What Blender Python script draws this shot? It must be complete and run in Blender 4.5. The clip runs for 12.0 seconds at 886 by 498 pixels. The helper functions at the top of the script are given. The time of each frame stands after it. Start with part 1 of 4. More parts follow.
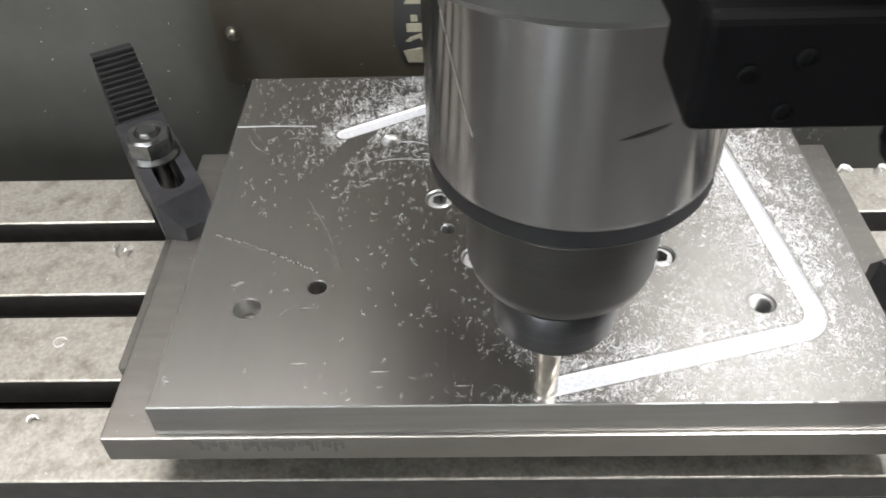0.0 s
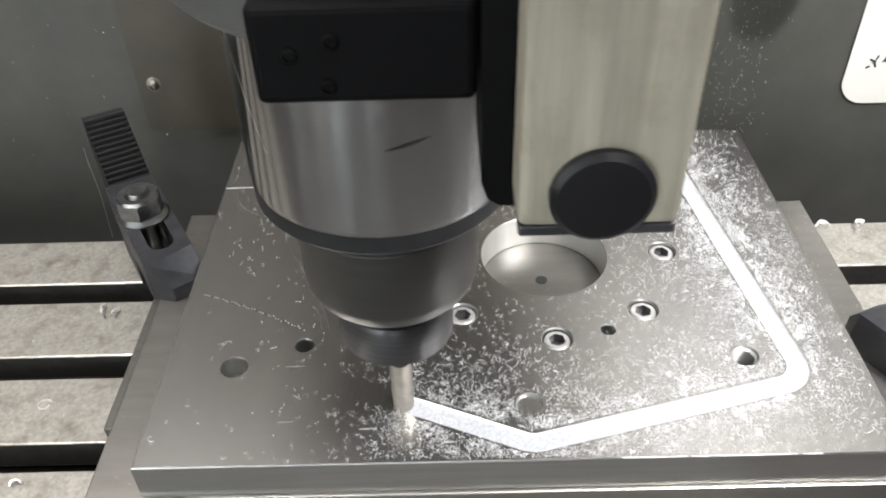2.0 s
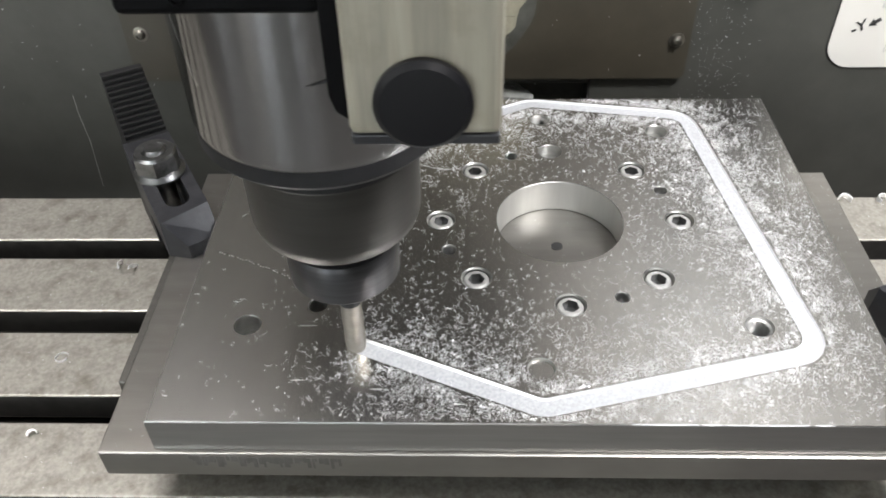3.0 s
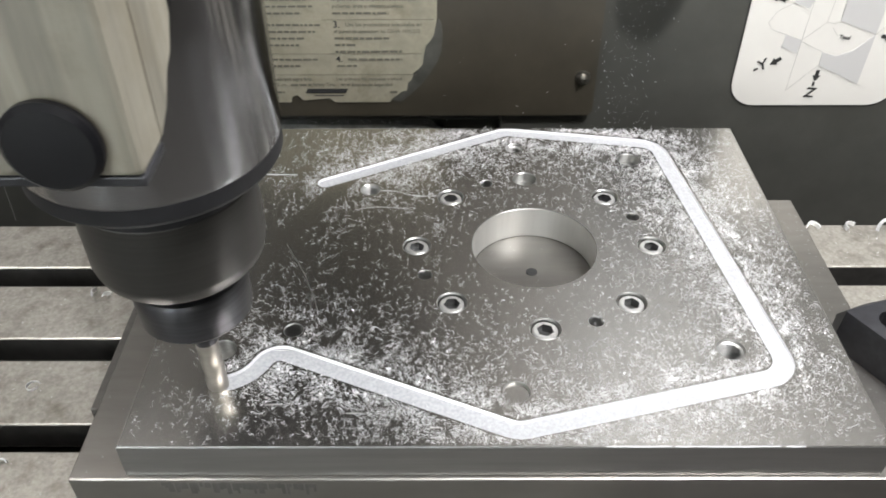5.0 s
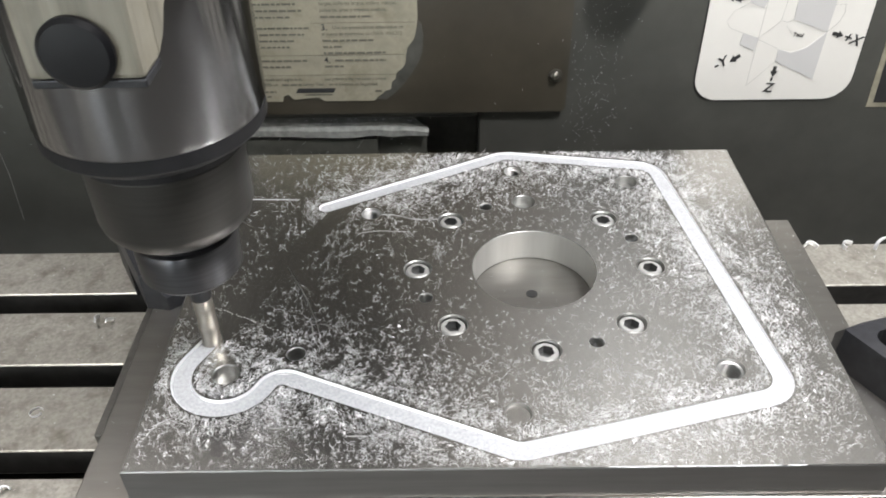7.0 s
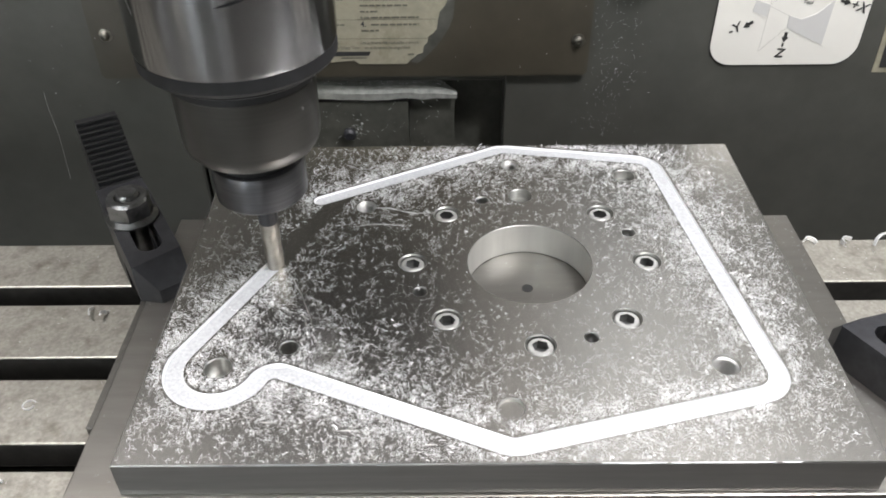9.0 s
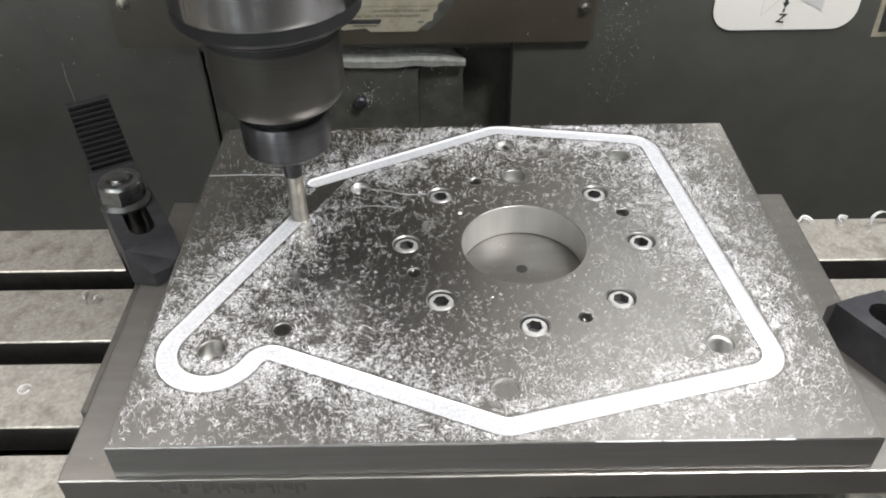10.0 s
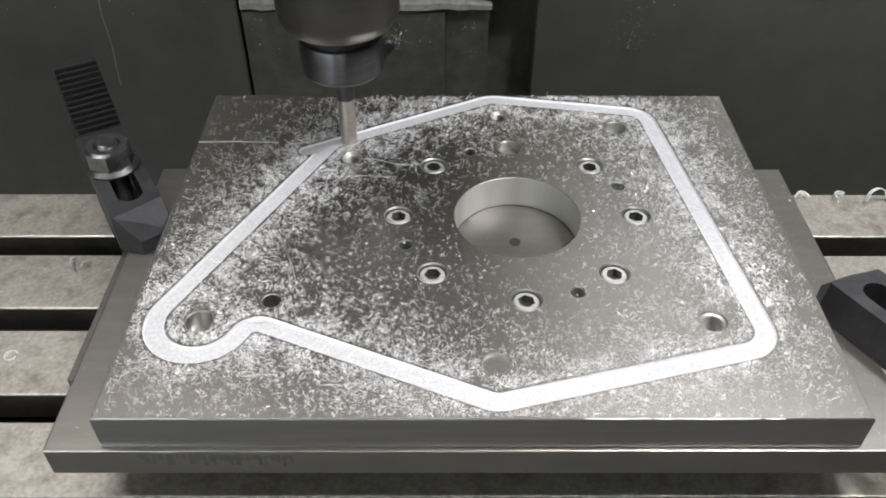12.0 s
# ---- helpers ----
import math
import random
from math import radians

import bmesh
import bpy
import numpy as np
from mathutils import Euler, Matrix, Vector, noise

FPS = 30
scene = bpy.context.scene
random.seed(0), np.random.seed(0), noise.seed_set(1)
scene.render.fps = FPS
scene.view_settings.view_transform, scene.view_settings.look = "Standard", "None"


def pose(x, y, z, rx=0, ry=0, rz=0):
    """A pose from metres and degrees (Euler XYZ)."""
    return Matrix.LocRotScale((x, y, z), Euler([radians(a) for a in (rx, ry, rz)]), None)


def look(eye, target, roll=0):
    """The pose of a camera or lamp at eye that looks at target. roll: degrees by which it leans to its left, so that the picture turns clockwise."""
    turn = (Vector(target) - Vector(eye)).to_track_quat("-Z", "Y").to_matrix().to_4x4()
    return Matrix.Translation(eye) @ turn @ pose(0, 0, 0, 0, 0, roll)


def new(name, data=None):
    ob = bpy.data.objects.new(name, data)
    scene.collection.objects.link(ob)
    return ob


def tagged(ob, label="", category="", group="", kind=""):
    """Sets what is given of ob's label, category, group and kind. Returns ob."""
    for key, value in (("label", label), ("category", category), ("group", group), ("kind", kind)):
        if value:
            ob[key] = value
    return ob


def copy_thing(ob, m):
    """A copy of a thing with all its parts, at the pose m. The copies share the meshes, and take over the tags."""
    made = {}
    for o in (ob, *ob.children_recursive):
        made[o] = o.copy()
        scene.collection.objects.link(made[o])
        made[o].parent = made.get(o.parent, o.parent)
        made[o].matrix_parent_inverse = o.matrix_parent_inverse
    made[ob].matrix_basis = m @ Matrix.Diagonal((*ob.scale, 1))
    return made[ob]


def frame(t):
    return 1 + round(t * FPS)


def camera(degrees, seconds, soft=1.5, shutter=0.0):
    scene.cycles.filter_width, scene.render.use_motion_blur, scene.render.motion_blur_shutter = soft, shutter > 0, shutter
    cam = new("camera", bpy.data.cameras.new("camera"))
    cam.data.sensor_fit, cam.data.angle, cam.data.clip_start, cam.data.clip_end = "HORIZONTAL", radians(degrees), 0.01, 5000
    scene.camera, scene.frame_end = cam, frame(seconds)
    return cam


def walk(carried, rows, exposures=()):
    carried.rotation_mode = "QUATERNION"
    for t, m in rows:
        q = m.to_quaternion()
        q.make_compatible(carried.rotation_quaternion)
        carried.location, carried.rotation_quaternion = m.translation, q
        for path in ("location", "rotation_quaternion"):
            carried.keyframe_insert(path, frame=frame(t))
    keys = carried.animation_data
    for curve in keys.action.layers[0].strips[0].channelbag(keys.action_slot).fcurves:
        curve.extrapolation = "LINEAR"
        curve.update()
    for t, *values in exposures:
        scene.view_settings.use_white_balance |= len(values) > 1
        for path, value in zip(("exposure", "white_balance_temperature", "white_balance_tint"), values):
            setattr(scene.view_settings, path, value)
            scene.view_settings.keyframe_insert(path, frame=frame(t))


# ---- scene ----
cam = camera(57.0, 12.0, soft=1.8, shutter=0.5)

# ---------------------------------------------------------------- feed path of the cutter, in the plate's own plan
V = Vector
FEED = 0.0286
SLOT_W = 0.0092
SLOT_D = 0.0011
TAIL, PA, PB, PC, PD = (0.063, 0.1835), (0.168, 0.2385), (0.2590, 0.2235), (0.2812, 0.0385), (0.1605, 0.0078)
HUB, PJ, PF, PE = (0.032, 0.053), (0.0614, 0.0503), (0.0582, 0.043), (0.0768, 0.1904)


def fillet(a, b, c, r, n=10):
    a, b, c = map(np.array, (a, b, c))
    u, v = (a - b) / np.linalg.norm(a - b), (c - b) / np.linalg.norm(c - b)
    th = math.acos(u @ v)
    o = b + (u + v) / np.linalg.norm(u + v) * r / math.sin(th / 2)
    p, q = b + u * r / math.tan(th / 2), b + v * r / math.tan(th / 2)
    a0, a1 = math.atan2(p[1] - o[1], p[0] - o[0]), math.atan2(q[1] - o[1], q[0] - o[0])
    da = (a1 - a0 + math.pi) % (2 * math.pi) - math.pi
    return [(o[0] + r * math.cos(a0 + da * i / n), o[1] + r * math.sin(a0 + da * i / n)) for i in range(n + 1)]


def arc(o, r, a0, a1, n):
    return [(o[0] + r * math.cos(radians(a0 + (a1 - a0) * i / n)), o[1] + r * math.sin(radians(a0 + (a1 - a0) * i / n)))
            for i in range(n + 1)]


def ring_path():
    """The closed run of the slot, without the two ends that meet at PE."""
    corner = fillet(PC, PD, PJ, 0.012)
    a0 = math.degrees(math.atan2(PJ[1] - PF[1], PJ[0] - PF[0]))
    a1 = math.degrees(math.atan2(HUB[1] - PF[1], HUB[0] - PF[0]))
    b0 = math.degrees(math.atan2(PF[1] - HUB[1], PF[0] - HUB[0]))
    run = fillet(TAIL, PA, PB, 0.012) + fillet(PA, PB, PC, 0.013) + fillet(PB, PC, PD, 0.013) + corner
    run += arc(PF, 0.008, a0, a1 if a1 > a0 else a1 + 360, 8) + arc(HUB, 0.020, b0, -206.6, 36)[1:]
    return run, corner[5]


RING, START = ring_path()
TRACK = np.array([TAIL] + RING + [PE])
LEN = np.r_[0, np.cumsum(np.linalg.norm(np.diff(TRACK, axis=0), axis=1))]
S0 = float(LEN[np.argmin(np.linalg.norm(TRACK - np.array(START), axis=1))])
BACK = (np.array(PA) - np.array(PE)) / np.linalg.norm(np.array(PA) - np.array(PE))


def along(s):
    if s > LEN[-1]:
        return np.array(PE) + BACK * (s - LEN[-1]) * 0.7
    return np.array((np.interp(s, LEN, TRACK[:, 0]), np.interp(s, LEN, TRACK[:, 1])))


def cutter_at(t):
    return along(S0 + FEED * t)


def table_at(t):
    """The table slides under the fixed spindle, whose axis is x = y = 0."""
    c = cutter_at(t)
    return Matrix.Translation((-c[0], -c[1], 0))


TIMES = [round(0.1 * i, 1) for i in range(121)]

# ---------------------------------------------------------------- camera: held by the table, eye and target in the plate's plan
HELD = [
    (0, (0.128, -0.19, 0.268), (0.079, 1.253, -1.115), -2.1),
    (0.5, (0.128, -0.193, 0.269), (0.083, 1.281, -1.083), -1.7),
    (1, (0.127, -0.196, 0.269), (0.063, 1.3, -1.057), -1.7),
    (1.5, (0.13, -0.194, 0.27), (0.106, 1.367, -0.98), -1.2),
    (2, (0.129, -0.195, 0.27), (0.112, 1.348, -1.003), -1.8),
    (2.5, (0.13, -0.192, 0.268), (0.106, 1.283, -1.082), -1.6),
    (3, (0.13, -0.195, 0.267), (0.07, 1.296, -1.064), -1.5),
    (5, (0.131, -0.2, 0.266), (0.126, 1.345, -1.003), -0.2),
    (5.5, (0.131, -0.202, 0.267), (0.124, 1.344, -1.002), -0.4),
    (6, (0.13, -0.201, 0.268), (0.131, 1.406, -0.922), -0.5),
    (6.5, (0.131, -0.2, 0.268), (0.137, 1.382, -0.956), -0.9),
    (7, (0.131, -0.203, 0.268), (0.125, 1.378, -0.956), -0.8),
    (7.5, (0.133, -0.2, 0.268), (0.118, 1.352, -0.994), -1.3),
    (9.5, (0.135, -0.201, 0.265), (0.127, 1.376, -0.965), -0.5),
    (10, (0.137, -0.201, 0.264), (0.129, 1.348, -1.002), -1.0),
    (10.5, (0.138, -0.201, 0.264), (0.125, 1.328, -1.026), -1.0),
    (11, (0.138, -0.199, 0.264), (0.118, 1.313, -1.045), -1.2),
    (11.5, (0.138, -0.2, 0.264), (0.117, 1.32, -1.035), -1.2),
    (12, (0.138, -0.195, 0.263), (0.144, 1.299, -1.066), 0.2),
]


def held(t):
    """Smooth run through the rows above."""
    ts = [r[0] for r in HELD]
    vals = [np.array((*r[1], *r[2], r[3])) for r in HELD]
    i = min(max(int(np.searchsorted(ts, t, side="right")) - 1, 0), len(ts) - 2)
    h = ts[i + 1] - ts[i]

    def slope(k):
        if k <= 0 or k >= len(ts) - 1:
            return np.zeros(7)
        d0, d1 = (vals[k] - vals[k - 1]) / (ts[k] - ts[k - 1]), (vals[k + 1] - vals[k]) / (ts[k + 1] - ts[k])
        return np.where(d0 * d1 > 0, 2 * d0 * d1 / np.where(d0 + d1 == 0, 1, d0 + d1), 0)

    u = (t - ts[i]) / h
    return ((2 * u**3 - 3 * u**2 + 1) * vals[i] + (u**3 - 2 * u**2 + u) * h * slope(i)
            + (-2 * u**3 + 3 * u**2) * vals[i + 1] + (u**3 - u**2) * h * slope(i + 1))


def camera_pose(t):
    v = held(t)
    return table_at(t) @ look(tuple(v[0:3]), tuple(v[3:6]), float(v[6]))


walk(cam, [(t, camera_pose(t)) for t in TIMES], exposures=[(0.0, 1.02), (1.5, 1.05), (2.5, 0.73), (3.2, 0.62), (5.0, 0.53), (7.5, 0.47), (10.5, 0.38), (12.0, 0.14)])

# ---------------------------------------------------------------- light: unseen lamps, placed to suit shadows and hot spot: ceiling tubes, work lamp
world = bpy.data.worlds.new("workshop_air")
scene.world = world
world.use_nodes = True
world.node_tree.nodes["Background"].inputs[0].default_value = (0.75, 0.8, 0.85, 1)
world.node_tree.nodes["Background"].inputs[1].default_value = 0.06


def area_lamp(name, eye, target, sx, sy, watts, colour):
    data = bpy.data.lights.new(name, "AREA")
    data.shape, data.size, data.size_y, data.energy, data.color = "RECTANGLE", sx, sy, watts, colour
    ob = new(name, data)
    ob.matrix_world = look(eye, target)
    return ob


area_lamp("ceiling_tube", (-0.40, 0.10, 2.15), (-0.40, 0.10, 0), 1.3, 0.22, 52, (1.0, 0.957, 0.94))
# this second tube is added fill for the right side of the column
area_lamp("ceiling_tube", (0.9, -0.5, 2.15), (0.9, -0.5, 0), 0.22, 1.3, 38, (1.0, 0.957, 0.94))
area_lamp("work_lamp", (0.42, -0.07, 0.70), (0.14, 0.06, 0), 0.10, 0.10, 5.2, (0.96, 0.975, 1.0))


# ---------------------------------------------------------------- materials
def material(name, base, rough=0.5, metal=0.0, grain=None, stains=None, bump=0.0, bump_scale=400.0, spec=0.5,
             stretch=(1, 1, 1), rough_var=0.0, aniso=0.0):
    """base colour, a fine grain (scale, amount), large stains (scale, amount, colour), bump and gloss that varies."""
    m = bpy.data.materials.new(name)
    m.use_nodes = True
    nt = m.node_tree
    b = nt.nodes["Principled BSDF"]
    b.inputs["Metallic"].default_value = metal
    b.inputs["Roughness"].default_value = rough
    b.inputs["Specular IOR Level"].default_value = spec
    b.inputs["Anisotropic"].default_value = aniso
    b.inputs["Anisotropic Rotation"].default_value = 0.25 if aniso else 0.0
    tc = nt.nodes.new("ShaderNodeTexCoord")
    mp = nt.nodes.new("ShaderNodeMapping")
    mp.inputs["Scale"].default_value = stretch
    nt.links.new(tc.outputs["Object"], mp.inputs["Vector"])

    def noise_node(scale, detail=4.0, rough_n=0.6, vec=None):
        n = nt.nodes.new("ShaderNodeTexNoise")
        n.inputs["Scale"].default_value = scale
        n.inputs["Detail"].default_value = detail
        n.inputs["Roughness"].default_value = rough_n
        nt.links.new(vec or mp.outputs["Vector"], n.inputs["Vector"])
        return n

    def ramp(src, lo, hi, a=0.0, c=1.0):
        r = nt.nodes.new("ShaderNodeMapRange")
        r.inputs["From Min"].default_value, r.inputs["From Max"].default_value = lo, hi
        r.inputs["To Min"].default_value, r.inputs["To Max"].default_value = a, c
        nt.links.new(src, r.inputs["Value"])
        return r.outputs["Result"]

    def mix(fac, a, c, kind="MIX"):
        x = nt.nodes.new("ShaderNodeMix")
        x.data_type, x.blend_type = "RGBA", kind
        for sock, val in ((x.inputs["Factor"], fac), (x.inputs["A"], a), (x.inputs["B"], c)):
            if isinstance(val, (int, float)):
                sock.default_value = val
            elif isinstance(val, tuple):
                sock.default_value = (*val[:3], 1)
            else:
                nt.links.new(val, sock)
        return x.outputs["Result"]

    if aniso:
        tg = nt.nodes.new("ShaderNodeTangent")
        tg.direction_type, tg.axis = "RADIAL", "Z"
        nt.links.new(tg.outputs["Tangent"], b.inputs["Tangent"])
    col = tuple(base)
    if grain:
        g = noise_node(grain[0])
        dark = tuple(v * (1 - grain[1]) for v in base)
        light = tuple(min(1, v * (1 + grain[1])) for v in base)
        col = mix(ramp(g.outputs["Fac"], 0.3, 0.7), dark, light)
    if stains:
        s = noise_node(stains[0], 6.0, 0.65, tc.outputs["Object"])
        col = mix(ramp(s.outputs["Fac"], 0.48, 0.72, 0, stains[1]), col, stains[2])
    if isinstance(col, tuple):
        b.inputs["Base Color"].default_value = (*col, 1)
    else:
        nt.links.new(col, b.inputs["Base Color"])
    if rough_var:
        rn = noise_node(grain[0] * 0.35 if grain else 60.0)
        nt.links.new(ramp(rn.outputs["Fac"], 0.3, 0.7, max(0.02, rough - rough_var), rough + rough_var), b.inputs["Roughness"])
    if bump:
        bn = noise_node(bump_scale, 3.0)
        bp = nt.nodes.new("ShaderNodeBump")
        bp.inputs["Strength"].default_value = bump
        bp.inputs["Distance"].default_value = 0.0004
        nt.links.new(bn.outputs["Fac"], bp.inputs["Height"])
        nt.links.new(bp.outputs["Normal"], b.inputs["Normal"])
    return m


M_PLATE = material("brushed_aluminium", (0.58, 0.565, 0.54), 0.26, 1.0, grain=(110, 0.12), stains=(24, 0.16, (0.48, 0.455, 0.42)),
                   stretch=(7, 0.10, 1))
M_EDGE = material("sawn_aluminium", (0.46, 0.455, 0.445), 0.28, 1.0, grain=(60, 0.10), stretch=(0.2, 1, 4))
M_BASE = material("ground_steel", (0.35, 0.337, 0.315), 0.33, 1.0, grain=(40, 0.09), stains=(30, 0.35, (0.37, 0.34, 0.30)), stretch=(0.6, 4, 1))
M_SLOT = material("fresh_milled_aluminium", (0.36, 0.368, 0.38), 0.6, 0.2, grain=(700, 0.18), stains=(60, 0.3, (0.28, 0.285, 0.30)), bump=0.5, bump_scale=900)
M_HOLE = material("bored_aluminium", (0.50, 0.50, 0.485), 0.34, 1.0, grain=(200, 0.15), bump=0.1, bump_scale=500, stretch=(1, 1, 5))
M_THREAD = material("tapped_aluminium", (0.34, 0.34, 0.33), 0.45, 0.7, grain=(300, 0.2))
# lighter tone and upright streaks put reflections into the bore wall's colour
M_BORE = material("bore_wall_with_reflections", (0.66, 0.66, 0.64), 0.40, 0.8, grain=(30, 0.08), bump=0.05, bump_scale=300, stretch=(4, 4, 0.3))
M_TABLE = material("cast_iron_table", (0.36, 0.345, 0.31), 0.42, 0.7, grain=(420, 0.20), stains=(85, 0.8, (0.16, 0.145, 0.12)),
                   bump=0.3, bump_scale=420, rough_var=0.06)
M_RUB = material("rubbed_dull_steel", (0.25, 0.245, 0.235), 0.45, 1.0, grain=(300, 0.15), stretch=(1, 1, 0.1))
M_RISER = material("dull_riser_steel", (0.14, 0.135, 0.125), 0.42, 0.85, grain=(60, 0.12), stretch=(1, 4, 1))
M_SLOTWALL = material("dark_slot_iron", (0.035, 0.033, 0.03), 0.55, 0.2, grain=(120, 0.3), bump=0.4, bump_scale=200)
M_CHIP = material("aluminium_chip", (0.86, 0.87, 0.89), 0.38, 0.65)
M_SCREW = material("zinc_screw", (0.74, 0.735, 0.72), 0.34, 0.85, grain=(300, 0.15), bump=0.15, bump_scale=600)
M_HOLE_SHADE = material("hole_shade_black", (0.02, 0.02, 0.02), 0.5, 0.2)
M_CLAMP = material("black_oxide_steel", (0.023, 0.0235, 0.027), 0.42, 0.3, grain=(180, 0.25), stains=(70, 0.25, (0.09, 0.09, 0.095)),
                   bump=0.25, bump_scale=300)
M_NUT = material("worn_steel_nut", (0.27, 0.27, 0.27), 0.30, 1.0, grain=(220, 0.35), stains=(110, 0.7, (0.06, 0.06, 0.062)), bump=0.2,
                 bump_scale=400)
M_WALL = material("grey_green_machine_paint", (0.058, 0.058, 0.051), 0.45, 0.0, grain=(30, 0.12), stains=(9, 0.45, (0.040, 0.039, 0.033)),
                  bump=0.12, bump_scale=220, spec=0.35)
M_PANEL = material("brown_stained_panel_paint", (0.046, 0.040, 0.029), 0.40, 0.1, grain=(25, 0.18), stains=(7, 0.5, (0.028, 0.024, 0.016)),
                   bump=0.12, bump_scale=240)
M_RECESS = material("dark_green_way_paint", (0.062, 0.062, 0.053), 0.45, 0.1, grain=(60, 0.3), bump=0.3, bump_scale=150)
M_LEDGE = material("oily_ledge", (0.19, 0.192, 0.178), 0.7, 0.0, grain=(140, 0.3), bump=0.4, bump_scale=240)
M_CHROME = material("polished_quill_steel", (0.36, 0.36, 0.365), 0.16, 1.0, grain=(70, 0.06), stains=(40, 0.2, (0.32, 0.32, 0.315)),
                    stretch=(1, 1, 0.2), aniso=0.97)
M_RINGBLK = material("black_quill_ring", (0.012, 0.012, 0.013), 0.55, 0.0, grain=(120, 0.2), spec=0.25)
M_HOLDER = material("phosphated_holder", (0.045, 0.043, 0.039), 0.42, 0.6, grain=(150, 0.12), stretch=(0.3, 0.3, 5))
M_COLLET = material("blackened_collet_nut", (0.085, 0.085, 0.09), 0.33, 0.9, grain=(160, 0.2), stretch=(0.3, 0.3, 5), aniso=0.6)
M_CUTTER = material("carbide_cutter", (0.40, 0.38, 0.34), 0.36, 1.0, grain=(300, 0.15))
M_BLACK = material("black_bracket_paint", (0.003, 0.003, 0.0034), 0.6, 0.0, grain=(80, 0.2), spec=0.06)
M_CREAM = material("worn_cream_cover", (0.215, 0.20, 0.16), 0.5, 0.0, grain=(70, 0.34), stains=(60, 0.65, (0.14, 0.12, 0.08)), bump=0.1, stretch=(3, 3, 0.22))
M_CAST = material("grey_head_casting", (0.06, 0.06, 0.056), 0.5, 0.0, grain=(40, 0.15), bump=0.3, bump_scale=120)
M_PAPER = material("stained_cream_placard", (0.25, 0.232, 0.175), 0.6, 0.0, grain=(35, 0.22), stains=(34, 0.75, (0.12, 0.105, 0.07)), spec=0.3)
M_INK = material("faded_black_ink", (0.10, 0.093, 0.072), 0.6, 0.0)
M_DARKINK = material("black_ink", (0.022, 0.022, 0.022), 0.5, 0.0)
M_WHITE = material("white_label", (0.62, 0.60, 0.56), 0.35, 0.0, grain=(30, 0.02), stains=(26, 0.10, (0.62, 0.60, 0.54)))
M_GREYINK = material("grey_ink", (0.46, 0.45, 0.44), 0.45, 0.0)
M_LINEINK = material("thin_grey_line", (0.36, 0.35, 0.33), 0.5, 0.0)
# paler than the stairs' steel: the teeth's highlights are in this colour
M_TOOTH = material("tooth_edge_highlight", (0.020, 0.020, 0.020), 0.8, 0.0, grain=(300, 0.4), spec=0.15)
M_OILBOLT = material("oily_bolt_steel", (0.20, 0.19, 0.165), 0.34, 0.9, grain=(300, 0.3), stains=(160, 0.6, (0.05, 0.045, 0.035)))
M_SCRATCH = material("pale_scratch", (0.60, 0.585, 0.56), 0.29, 1.0, grain=(500, 0.3))
M_STEP = material("dark_step_steel", (0.009, 0.009, 0.010), 0.5, 0.2, grain=(200, 0.2))
M_KNOB = material("black_plastic_knob", (0.005, 0.005, 0.006), 0.35, 0.0, spec=0.3)
M_ROOM = material("workshop_wall_paint", (0.09, 0.088, 0.08), 0.7, 0.0, grain=(6, 0.08), stains=(2, 0.3, (0.06, 0.058, 0.05)))
M_CONCRETE = material("workshop_concrete", (0.085, 0.082, 0.077), 0.6, 0.0, grain=(9, 0.15), stains=(2, 0.5, (0.035, 0.033, 0.03)))
M_CEIL = material("white_ceiling_board", (0.62, 0.62, 0.60), 0.8, 0.0, grain=(8, 0.05))


# ---------------------------------------------------------------- mesh helpers
def part(name, bm, mat, parent=None, label="", smooth=None):
    me = bpy.data.meshes.new(name)
    bm.normal_update()
    bm.to_mesh(me)
    bm.free()
    for mm in (mat if isinstance(mat, (list, tuple)) else [mat]):
        me.materials.append(mm)
    if smooth is not None:
        for p in me.polygons:
            p.use_smooth = True
        me.set_sharp_from_angle(angle=radians(smooth))
    ob = new(name, me)
    if parent:
        ob.parent = parent
    if label:
        tagged(ob, label)
    return ob


def box(bm, lo, hi, bevel=0.0, seg=2, m=None):
    r = bmesh.ops.create_cube(bm, size=1.0)
    vs = r["verts"]
    for v in vs:
        v.co = Vector([lo[i] + (v.co[i] + 0.5) * (hi[i] - lo[i]) for i in range(3)])
    if bevel:
        es = list({e for v in vs for e in v.link_edges})
        g = bmesh.ops.bevel(bm, geom=es, offset=bevel, segments=seg, affect="EDGES", profile=0.5)
        vs = list({v for f in g["faces"] for v in f.verts} | {v for v in vs if v.is_valid})
    if m is not None:
        bmesh.ops.transform(bm, matrix=m, verts=[v for v in vs if v.is_valid])
    return bm


def lathe(bm, profile, n=64, centre=(0, 0), cap_bottom=True, cap_top=True):
    """Turns a profile of (radius, z) about a vertical axis."""
    rings = [[bm.verts.new((centre[0] + r * math.cos(2 * math.pi * i / n), centre[1] + r * math.sin(2 * math.pi * i / n), z))
              for i in range(n)] for r, z in profile]
    for a, b in zip(rings, rings[1:]):
        for i in range(n):
            bm.faces.new((a[i], a[(i + 1) % n], b[(i + 1) % n], b[i]))
    if cap_bottom:
        bm.faces.new(rings[0][::-1])
    if cap_top:
        bm.faces.new(rings[-1])
    bmesh.ops.recalc_face_normals(bm, faces=bm.faces)
    return bm


def loop_verts(bm, pts, z):
    return [bm.verts.new((p[0], p[1], z)) for p in pts]


def loop_edges(bm, vs):
    out = []
    for a, b in zip(vs, vs[1:] + vs[:1]):
        out.append(bm.edges.get((a, b)) or bm.edges.new((a, b)))
    return out


